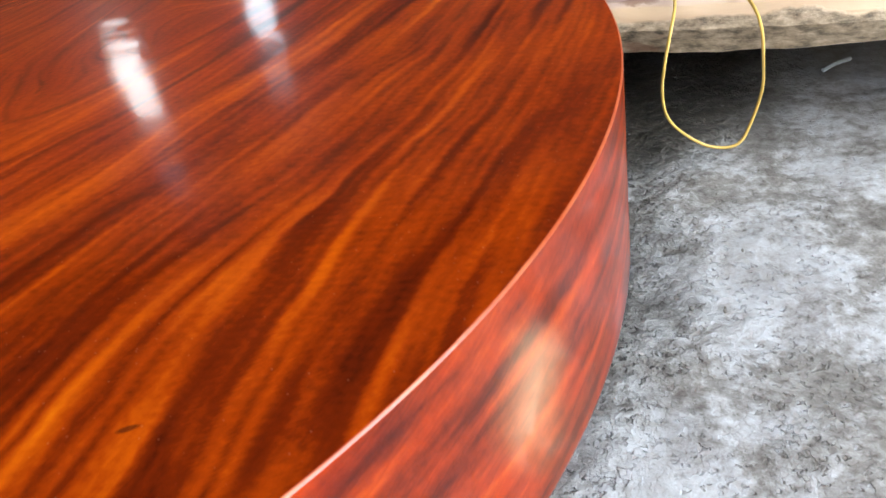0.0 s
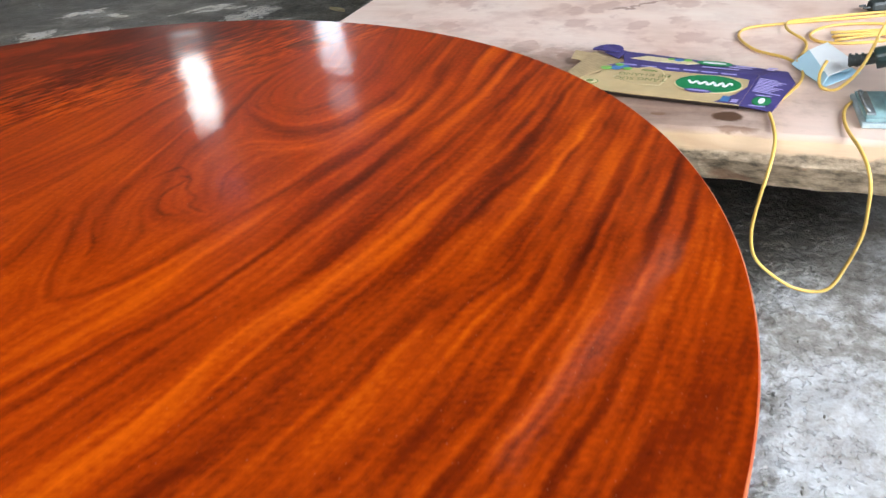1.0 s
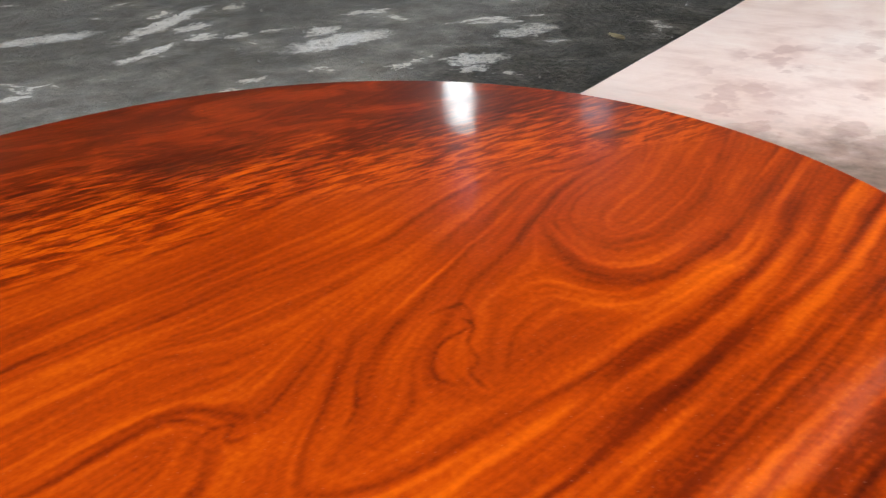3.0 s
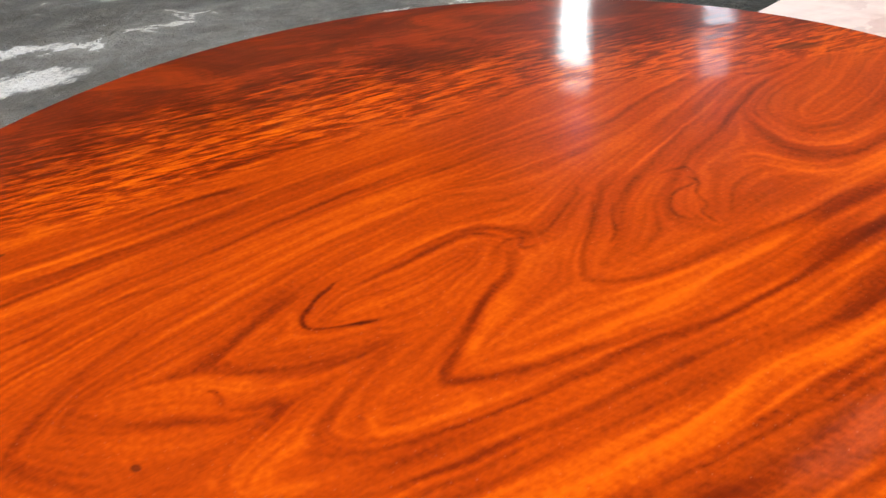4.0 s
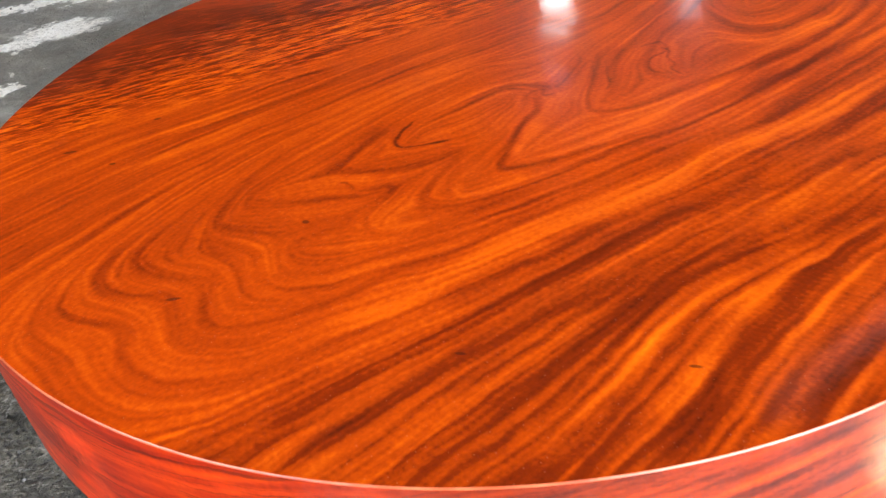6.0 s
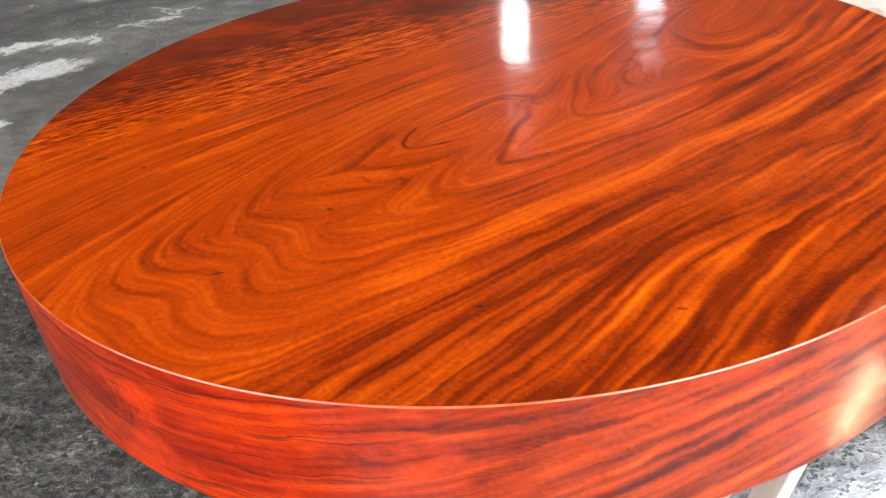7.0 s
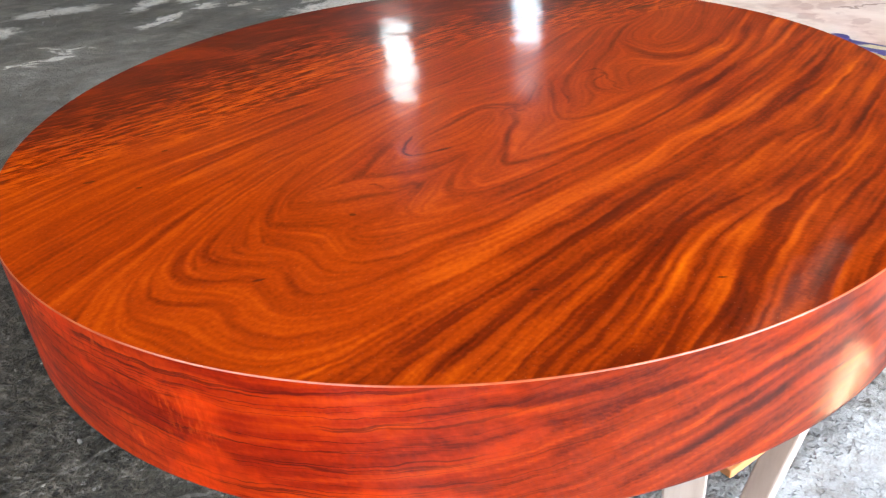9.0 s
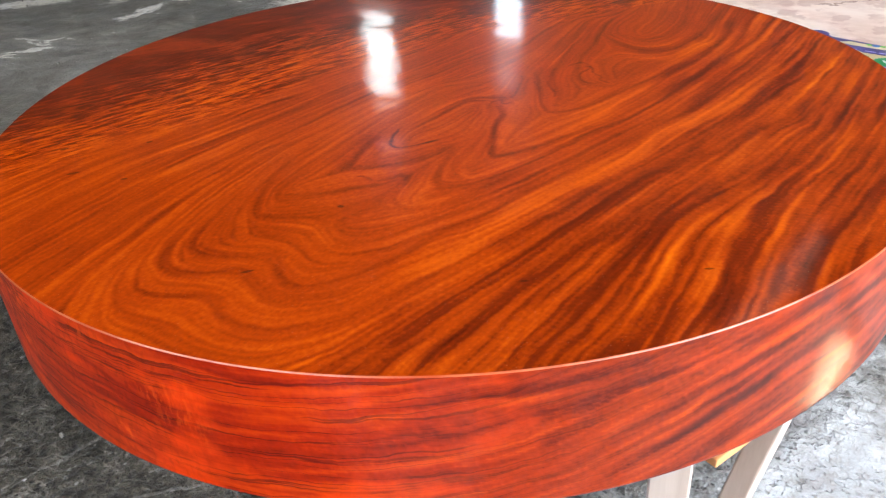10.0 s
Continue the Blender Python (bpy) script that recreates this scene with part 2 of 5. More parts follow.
# bright flecks of light coloured into the floor: x, y, half length, half width, turn
LIGHT_FLECKS = [(-1.96, 1.99, 0.259, 0.054, 1.65), (-1.8, 1.96, 0.063, 0.058, 0.32), (-1.67, 1.86, 0.06, 0.041, 0.68), (-1.55, 1.91, 0.039, 0.039, 0.97),
           (-1.46, 1.98, 0.048, 0.024, 0.79), (-1.84, 2.23, 0.032, 0.062, 0.62), (-1.28, 2.0, 0.057, 0.063, 0.59), (-1.15, 1.9, 0.179, 0.083, 0.83),
           (-0.64, 1.82, 0.09, 0.045, 0.62), (-0.61, 1.73, 0.045, 0.037, 0.29), (-0.49, 1.72, 0.028, 0.021, 0.48), (-0.6, 2.11, 0.102, 0.064, 1.08),
           (-1.2, 1.52, 0.034, 0.028, 0.5), (-1.24, 2.24, 0.072, 0.035, 0.52), (-0.82, 1.71, 0.021, 0.021, 0.64), (-1.83, 0.71, 0.136, 0.078, 0.94),
           (-2.14, 0.83, 0.167, 0.047, 0.92), (-1.86, 0.57, 0.084, 0.047, 0.89), (-1.61, 0.37, 0.034, 0.04, 0.86), (-1.85, 0.74, 0.081, 0.055, 1.06),
           (-2.32, 1.41, 0.111, 0.099, 0.65), (-2.27, 1.73, 0.171, 0.075, 0.6), (-1.73, 1.67, 0.117, 0.036, 1.46)]


CRACKS = [(-0.45, -0.24, 0.1, 0.003, 1.1), (-0.29, -0.27, 0.06, 0.003, 0.5), (-0.62, -0.1, 0.08, 0.0025, 0.4), (0.66, 0.33, 0.09, 0.004, 1.9)]


def concrete_material():
    m, nt, b = material("rough_concrete")
    v = coords(nt)
    xyz = axes(nt, v)
    big = noise_at(nt, v, 1.6, 5, 0.6)
    mid = noise_at(nt, v, 11, 8, 0.7)
    grit = noise_at(nt, v, 62, 3, 0.6)
    fine = noise_at(nt, v, 260, 4, 0.7)
    # how far off the table: paler, trowelled and calm behind, darker, rough and pitted close to it
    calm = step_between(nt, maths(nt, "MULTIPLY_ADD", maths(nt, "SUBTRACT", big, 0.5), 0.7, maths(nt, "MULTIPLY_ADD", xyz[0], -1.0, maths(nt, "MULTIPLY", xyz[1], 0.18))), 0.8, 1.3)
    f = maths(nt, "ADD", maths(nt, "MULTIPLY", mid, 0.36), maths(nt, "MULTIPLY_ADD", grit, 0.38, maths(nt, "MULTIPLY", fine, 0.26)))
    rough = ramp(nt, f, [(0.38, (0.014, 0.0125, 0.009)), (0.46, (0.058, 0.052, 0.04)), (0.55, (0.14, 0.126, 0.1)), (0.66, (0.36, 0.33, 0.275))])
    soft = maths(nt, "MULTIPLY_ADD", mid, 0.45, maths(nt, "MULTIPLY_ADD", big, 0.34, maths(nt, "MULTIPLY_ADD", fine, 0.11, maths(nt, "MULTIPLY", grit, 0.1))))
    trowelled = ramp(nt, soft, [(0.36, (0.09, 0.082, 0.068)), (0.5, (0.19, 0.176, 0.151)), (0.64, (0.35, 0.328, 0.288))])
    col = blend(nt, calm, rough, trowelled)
    # paler to the right, darker by table and slab: daylight and shade put into the colour; with brown worn blotches
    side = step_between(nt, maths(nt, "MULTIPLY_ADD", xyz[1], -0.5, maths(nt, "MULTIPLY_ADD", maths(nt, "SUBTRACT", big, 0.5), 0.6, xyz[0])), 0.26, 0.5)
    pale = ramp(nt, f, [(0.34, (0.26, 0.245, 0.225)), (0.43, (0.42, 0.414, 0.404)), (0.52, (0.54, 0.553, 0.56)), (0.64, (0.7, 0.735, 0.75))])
    worn = maths(nt, "MULTIPLY_ADD", maths(nt, "SUBTRACT", mid, 0.5), 0.5, noise_at(nt, stretched(nt, v, 1, 1.5, 0), 3.4, 4, 0.55))
    worn = step_between(nt, maths(nt, "MULTIPLY_ADD", maths(nt, "SUBTRACT", grit, 0.5), 0.3, worn), 0.56, 0.38)
    pale = blend(nt, maths(nt, "MULTIPLY", worn, 0.75), pale, ramp(nt, f, [(0.38, (0.1, 0.088, 0.07)), (0.5, (0.25, 0.231, 0.2)), (0.62, (0.44, 0.42, 0.39))]))
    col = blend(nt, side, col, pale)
    # flecks of light behind, painted white with ragged ends
    shift = maths(nt, "MULTIPLY", maths(nt, "SUBTRACT", noise_at(nt, v, 22, 6, 0.75), 0.5), 0.22)
    px, py = maths(nt, "ADD", xyz[0], shift), maths(nt, "MULTIPLY_ADD", maths(nt, "SUBTRACT", noise_at(nt, stretched(nt, v, 1, -1, 1), 18, 6, 0.75), 0.5), 0.2, xyz[1])
    white = 0.0
    for x, y, rx, ry, turn in LIGHT_FLECKS:
        k = spot_mask(nt, px, py, x, y, rx, ry, turn)
        white = k if white == 0.0 else maths(nt, "MAXIMUM", white, k)
    patch = noise_at(nt, stretched(nt, v, 1.5, 2.4, 1, 0.2), 2.6, 7, 0.62, 0.5)
    back = step_between(nt, maths(nt, "MULTIPLY_ADD", xyz[0], -0.45, xyz[1]), 0.9, 1.5)
    fleck = maths(nt, "MULTIPLY", back, step_between(nt, maths(nt, "MULTIPLY_ADD", maths(nt, "SUBTRACT", grit, 0.5), 0.05, patch), 0.62, 0.65))
    haze = maths(nt, "MULTIPLY", back, step_between(nt, patch, 0.48, 0.66))
    col = blend(nt, maths(nt, "MULTIPLY", haze, 0.45), col, blend(nt, 1.0, col, (0.36, 0.33, 0.27), "SCREEN"))
    col = blend(nt, maths(nt, "MULTIPLY", maths(nt, "MAXIMUM", fleck, white), 0.97), col, ramp(nt, f, [(0.4, (0.5, 0.465, 0.4)), (0.48, (0.86, 0.82, 0.74)), (0.6, (0.92, 0.89, 0.83))]))
    # hairline cracks
    crack = 0.0
    for x, y, rx, ry, turn in CRACKS:
        k = spot_mask(nt, maths(nt, "MULTIPLY_ADD", maths(nt, "SUBTRACT", mid, 0.5), 0.03, xyz[0]), maths(nt, "MULTIPLY_ADD", maths(nt, "SUBTRACT", big, 0.5), 0.05, xyz[1]), x, y, rx, ry, turn)
        crack = k if crack == 0.0 else maths(nt, "MAXIMUM", crack, k)
    col = blend(nt, maths(nt, "MULTIPLY", crack, 0.24), col, (0.5, 0.49, 0.45))
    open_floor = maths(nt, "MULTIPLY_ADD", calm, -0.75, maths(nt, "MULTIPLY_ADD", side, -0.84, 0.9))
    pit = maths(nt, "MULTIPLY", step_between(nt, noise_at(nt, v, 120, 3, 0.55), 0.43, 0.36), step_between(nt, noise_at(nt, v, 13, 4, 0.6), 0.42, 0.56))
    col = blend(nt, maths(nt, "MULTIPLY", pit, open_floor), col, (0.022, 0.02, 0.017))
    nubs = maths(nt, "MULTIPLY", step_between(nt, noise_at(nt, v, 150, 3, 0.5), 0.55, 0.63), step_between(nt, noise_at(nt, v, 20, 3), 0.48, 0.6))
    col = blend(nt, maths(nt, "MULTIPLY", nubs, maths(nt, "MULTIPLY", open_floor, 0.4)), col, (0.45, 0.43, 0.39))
    chips = step_between(nt, cells_at(nt, v, 19), 0.07, 0.035)
    col = blend(nt, maths(nt, "MULTIPLY", chips, 0.55), col, (0.75, 0.74, 0.7))
    plug(nt, b.inputs["Base Color"], col)
    damp = step_between(nt, big, 0.4, 0.6)
    plug(nt, b.inputs["Roughness"], maths(nt, "MULTIPLY_ADD", damp, 0.3, 0.32))
    h = maths(nt, "ADD", maths(nt, "MULTIPLY", mid, 0.8), maths(nt, "MULTIPLY_ADD", grit, 0.7, maths(nt, "MULTIPLY", fine, 0.2)))
    h = maths(nt, "SUBTRACT", h, maths(nt, "MULTIPLY", pit, 0.5))
    h = maths(nt, "MULTIPLY", h, maths(nt, "MULTIPLY_ADD", calm, -0.7, maths(nt, "MULTIPLY_ADD", side, -0.86, 1.0)))
    bump(nt, b, h, 1.0, 0.034)
    return m


def raw_slab_material():
    m, nt, b = material("raw_slab_wood")
    v = coords(nt)
    xyz = axes(nt, v)
    flat_v = stretched(nt, v, 1, 1, 0)
    grain = noise_at(nt, stretched(nt, v, 4, 34, 20), 1, 5, 0.55, 0.5)
    big = noise_at(nt, v, 5, 5, 0.6, 0.5)
    col = ramp(nt, maths(nt, "ADD", maths(nt, "MULTIPLY", grain, 0.25), maths(nt, "MULTIPLY", big, 0.75)), [(0.32, (0.67, 0.475, 0.39)), (0.5, (0.81, 0.63, 0.54)), (0.68, (0.88, 0.75, 0.66))])
    # damp prints: flat-sided blots with a darker rim
    warp = maths(nt, "MULTIPLY", maths(nt, "SUBTRACT", noise_at(nt, flat_v, 42, 4, 0.6), 0.5), 0.9)
    blob = maths(nt, "ADD", warp, cells_at(nt, stretched(nt, v, 1.0, 0.7, 0.01), 23))
    keep = step_between(nt, noise_at(nt, flat_v, 8, 2), 0.4, 0.52)
    rim = maths(nt, "MULTIPLY", step_between(nt, blob, 0.5, 0.42), step_between(nt, blob, 0.28, 0.4))
    stain = maths(nt, "MULTIPLY", keep, maths(nt, "MULTIPLY_ADD", rim, 0.22, maths(nt, "MULTIPLY", step_between(nt, blob, 0.52, 0.3), 0.7)))
    ax, ay = maths(nt, "SUBTRACT", xyz[0], 0.44), maths(nt, "MULTIPLY", maths(nt, "SUBTRACT", xyz[1], 0.42), 0.85)
    ad = maths(nt, "SQRT", maths(nt, "ADD", maths(nt, "MULTIPLY", ax, ax), maths(nt, "MULTIPLY", ay, ay)))
    area = step_between(nt, maths(nt, "MULTIPLY_ADD", maths(nt, "SUBTRACT", big, 0.5), 0.5, ad), 0.42, 0.2)
    col = blend(nt, maths(nt, "MULTIPLY", maths(nt, "MULTIPLY", stain, area), 0.62), col, (0.47, 0.27, 0.22))
    haze = maths(nt, "MULTIPLY", area, step_between(nt, noise_at(nt, flat_v, 13, 4, 0.6), 0.45, 0.65))
    col = blend(nt, maths(nt, "MULTIPLY", haze, 0.4), col, (0.56, 0.36, 0.3))
    # a dark crooked crack among the prints
    cy = maths(nt, "MULTIPLY_ADD", maths(nt, "SUBTRACT", noise_at(nt, flat_v, 22, 3), 0.5), 0.09, maths(nt, "MULTIPLY_ADD", xyz[0], -0.75, xyz[1]))
    line = maths(nt, "MULTIPLY", step_between(nt, maths(nt, "ABSOLUTE", maths(nt, "SUBTRACT", cy, 0.1)), 0.006, 0.001), maths(nt, "MULTIPLY", step_between(nt, xyz[0], 0.47, 0.5), step_between(nt, xyz[0], 0.68, 0.63)))
    col = blend(nt, maths(nt, "MULTIPLY", line, 0.75), col, (0.3, 0.16, 0.12))
    sx, sy = maths(nt, "SUBTRACT", xyz[0], 0.5), maths(nt, "SUBTRACT", xyz[1], 0.09)
    sd = maths(nt, "SQRT", maths(nt, "ADD", maths(nt, "POWER", maths(nt, "MULTIPLY", sx, 0.55), 2.0), maths(nt, "MULTIPLY", sy, sy)))
    smudge = step_between(nt, maths(nt, "MULTIPLY_ADD", maths(nt, "SUBTRACT", noise_at(nt, v, 14, 5, 0.65), 0.5), 0.26, sd), 0.2, 0.04)
    col = blend(nt, maths(nt, "MULTIPLY", smudge, 0.92), col, ramp(nt, noise_at(nt, flat_v, 40, 4, 0.6), [(0.35, (0.07, 0.047, 0.035)), (0.65, (0.26, 0.17, 0.125))]))
    # handled, greyed wood along the front
    grime = maths(nt, "MULTIPLY", maths(nt, "MULTIPLY", step_between(nt, xyz[1], 0.34, 0.06), maths(nt, "MULTIPLY_ADD", step_between(nt, xyz[0], 0.86, 0.62), 0.7, 0.3)), step_between(nt, big, 0.3, 0.56))
    col = blend(nt, maths(nt, "MULTIPLY", grime, 0.8), col, ramp(nt, grain, [(0.3, (0.15, 0.085, 0.06)), (0.7, (0.38, 0.24, 0.175))]))
    drips = maths(nt, "MULTIPLY", step_between(nt, cells_at(nt, stretched(nt, flat_v, 1, 1.5, 1), 21), 0.26, 0.18), maths(nt, "MULTIPLY", step_between(nt, xyz[1], 0.12, 0.04), step_between(nt, noise_at(nt, flat_v, 9, 2), 0.52, 0.6)))
    col = blend(nt, maths(nt, "MULTIPLY", drips, 0.7), col, (0.17, 0.075, 0.03))
    sap = step_between(nt, maths(nt, "MULTIPLY_ADD", maths(nt, "SUBTRACT", big, 0.5), 0.012, xyz[2]), -0.001, -0.007)
    col = blend(nt, maths(nt, "MULTIPLY", sap, 0.75), col, ramp(nt, grain, [(0.3, (0.46, 0.3, 0.16)), (0.7, (0.7, 0.52, 0.31))]))
    low = step_between(nt, maths(nt, "MULTIPLY_ADD", maths(nt, "SUBTRACT", big, 0.5), 0.05, xyz[2]), -0.016, -0.021)
    rind = noise_at(nt, stretched(nt, v, 1, 1, 2), 45, 6, 0.7)
    bark = ramp(nt, rind, [(0.34, (0.1, 0.078, 0.052)), (0.5, (0.34, 0.262, 0.175)), (0.68, (0.6, 0.47, 0.335))])
    col = blend(nt, low, col, bark)
    kx, ky = maths(nt, "SUBTRACT", xyz[0], KNOT_AT[0]), maths(nt, "SUBTRACT", xyz[1], KNOT_AT[1])
    kd = maths(nt, "SQRT", maths(nt, "ADD", maths(nt, "MULTIPLY", kx, kx), maths(nt, "POWER", maths(nt, "MULTIPLY", ky, 1.3), 2.0)))
    knot = step_between(nt, maths(nt, "MULTIPLY_ADD", maths(nt, "SUBTRACT", noise_at(nt, v, 60, 3), 0.5), 0.012, kd), 0.021, 0.015)
    col = blend(nt, maths(nt, "MULTIPLY", knot, 0.95), col, (0.075, 0.03, 0.01))
    tail = spot_mask(nt, xyz[0], maths(nt, "MULTIPLY_ADD", maths(nt, "SUBTRACT", noise_at(nt, v, 50, 3), 0.5), 0.02, xyz[1]), KNOT_AT[0] + 0.012, KNOT_AT[1] - 0.034, 0.028, 0.007, 0.0)
    col = blend(nt, maths(nt, "MULTIPLY", tail, 0.7), col, (0.22, 0.11, 0.06))
    plug(nt, b.inputs["Base Color"], col)
    b.inputs["Roughness"].default_value = 0.72
    bump(nt, b, maths(nt, "ADD", maths(nt, "MULTIPLY", grain, 0.4), maths(nt, "MULTIPLY_ADD", maths(nt, "MULTIPLY", rind, low), 3.0, maths(nt, "MULTIPLY", noise_at(nt, v, 40, 5), 0.6))), 0.4, 0.005)
    return m


def board_material(name, dark, light, rough=0.7, along=(40, 40, 3)):
    m, nt, b = material(name)
    v = coords(nt)
    g = noise_at(nt, stretched(nt, v, *along), 1, 6, 0.65, 0.4)
    s = noise_at(nt, v, 18, 4)
    col = ramp(nt, g, [(0.3, dark), (0.7, light)])
    col = blend(nt, step_between(nt, s, 0.58, 0.75), col, tuple(x * 0.6 for x in dark))
    plug(nt, b.inputs["Base Color"], col)
    b.inputs["Roughness"].default_value = rough
    bump(nt, b, g, 0.3, 0.002)
    return m


def speckled_material(name, col, rough=0.6, var=0.12, scale=30, metal=0.0, relief=0.0):
    m, nt, b = material(name)
    f = noise_at(nt, coords(nt), scale, 5)
    plug(nt, b.inputs["Base Color"], ramp(nt, f, [(0.3, tuple(x * (1 - 2 * var) for x in col)), (0.7, col)]))
    b.inputs["Roughness"].default_value, b.inputs["Metallic"].default_value = rough, metal
    if relief:
        bump(nt, b, f, 0.5, relief)
    return m


def bright_outside(name, strength, colour=(0.72, 0.88, 1)):
    m, _, b = material(name)
    b.inputs["Base Color"].default_value = (0.3, 0.3, 0.3, 1)
    b.inputs["Emission Color"].default_value = (*colour, 1)
    b.inputs["Emission Strength"].default_value = strength
    return m


def dim_pane(name, dark, light):
    m, nt, b = material(name)
    plug(nt, b.inputs["Base Color"], ramp(nt, noise_at(nt, coords(nt), 6, 4), [(0.3, dark), (0.7, light)]))
    b.inputs["Transmission Weight"].default_value = 1.0
    b.inputs["Roughness"].default_value, b.inputs["IOR"].default_value = 0.15, 1.02
    return m


OUTSIDE = 0.38
# tinted panes, added to set how brightly the upper slits are mirrored
dim_glass = dim_pane("dim_glass", (0.006, 0.0062, 0.0065), (0.02, 0.021, 0.022))
less_dim_glass = dim_pane("less_dim_glass", (0.3, 0.305, 0.31), (0.55, 0.555, 0.56))
KNOT_AT = (0.722, 0.026)
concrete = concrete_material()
top_wood = varnished_top()
side_wood = varnished_side()
arris_wood = pale_arris()
slab_wood = raw_slab_material()
pale_wood = board_material("pale_board", (0.52, 0.41, 0.34), (0.68, 0.57, 0.5))
grey_wood = board_material("weathered_board", (0.28, 0.24, 0.2), (0.5, 0.44, 0.38))
ply = board_material("orange_ply", (0.6, 0.24, 0.08), (0.78, 0.37, 0.15), 0.6, (12, 60, 60))
plaster = speckled_material("plaster", (0.13, 0.125, 0.12), 0.9, 0.12, 3)
roofing = speckled_material("roofing", (0.06, 0.057, 0.054), 0.85, 0.1, 5)
gold_card = speckled_material("gold_card", (0.6, 0.46, 0.25), 0.38, 0.1, 24, relief=0.004)
kraft_card = speckled_material("kraft_card", (0.46, 0.34, 0.19), 0.75, 0.18, 40, relief=0.003)
purple_card = speckled_material("purple_card", (0.085, 0.07, 0.25), 0.36, 0.16, 30, relief=0.003)
blue_ink = speckled_material("blue_ink", (0.08, 0.22, 0.5), 0.45, 0.1, 60)
green_ink = speckled_material("green_ink", (0.015, 0.24, 0.09), 0.4, 0.06, 60)
lime_ink = speckled_material("lime_ink", (0.2, 0.5, 0.1), 0.45, 0.08, 60)
white_ink = speckled_material("white_ink", (0.75, 0.75, 0.78), 0.5, 0.04, 60)
lilac_ink = speckled_material("lilac_ink", (0.42, 0.38, 0.7), 0.5, 0.06, 60)
olive_ink = speckled_material("olive_ink", (0.2, 0.25, 0.08), 0.5, 0.06, 60)
cream_ink = speckled_material("cream_ink", (0.68, 0.58, 0.36), 0.5, 0.05, 60)
edge_shade = speckled_material("edge_shade", (0.05, 0.035, 0.03), 0.6, 0.2, 60)
cord_yellow = speckled_material("yellow_sheath", (0.8, 0.53, 0.13), 0.42, 0.08, 90)
dark_rubber = speckled_material("dark_rubber", (0.035, 0.045, 0.045), 0.5, 0.15, 80)
dark_green = speckled_material("dark_green_shell", (0.045, 0.09, 0.085), 0.34, 0.35, 70)
dusty_teal = speckled_material("dusty_teal_shell", (0.34, 0.55, 0.58), 0.5, 0.26, 45)
pad_paper = speckled_material("dusty_pad", (0.5, 0.62, 0.66), 0.75, 0.2, 60, relief=0.001)
clip_metal = speckled_material("clip_metal", (0.45, 0.5, 0.52), 0.4, 0.2, 90, metal=0.8)
worn_grey = speckled_material("worn_grey", (0.42, 0.46, 0.46), 0.55, 0.25, 120)
blue_paper = speckled_material("pale_blue_paper", (0.5, 0.76, 0.9), 0.65, 0.04, 20)
white_paper = speckled_material("white_paper", (0.78, 0.83, 0.86), 0.65, 0.04, 20)
scrap_plastic = speckled_material("scrap_plastic", (0.85, 0.92, 0.95), 0.3, 0.06, 40)
chip_stone = speckled_material("chip_stone", (0.3, 0.285, 0.25), 0.85, 0.25, 30)
leaf_dry = speckled_material("dry_leaf", (0.55, 0.47, 0.28), 0.7, 0.15, 40)


# ---- helpers for meshes ----
def part(name, bm, mat, parent=None, label=""):
    me = bpy.data.meshes.new(name)
    bm.to_mesh(me)
    bm.free()
    me.materials.append(mat)
    ob = new(name, me)
    ob.parent = parent
    return tagged(ob, label)


def thing(name, label, category, at=None, group="", kind=""):
    ob = new(name)
    ob.empty_display_size = 0.05
    if at is not None:
        ob.matrix_world = at
    return tagged(ob, label, category, group, kind)


def box(w, d, h, centre=(0, 0, 0), turn=None, bevel=0.0, seg=2):
    bm = bmesh.new()
    bmesh.ops.create_cube(bm, size=1.0)
    bmesh.ops.scale(bm, vec=(w, d, h), verts=bm.verts)
    if bevel:
        bmesh.ops.bevel(bm, geom=bm.edges[:], offset=bevel, segments=seg, affect="EDGES", profile=0.5)
    if turn:
        bmesh.ops.transform(bm, matrix=turn, verts=bm.verts)
    bmesh.ops.translate(bm, vec=centre, verts=bm.verts)
    return bm


def beam(a, b, w, d, bevel=0.002, spin=0.0):
    """A squared timber from a to b."""
    a, b = Vector(a), Vector(b)
    turn = (b - a).to_track_quat("Z", "Y").to_matrix().to_4x4() @ Matrix.Rotation(spin, 4, "Z")
    bm = box(w, d, (b - a).length, bevel=bevel)
    for v in bm.verts:
        v.co.x += 0.0015 * noise.noise(v.co * 9)
    bmesh.ops.transform(bm, matrix=Matrix.Translation((a + b) / 2) @ turn, verts=bm.verts)
    return bm


def smooth(ob):
    for p in ob.data.polygons:
        p.use_smooth = True
    return ob


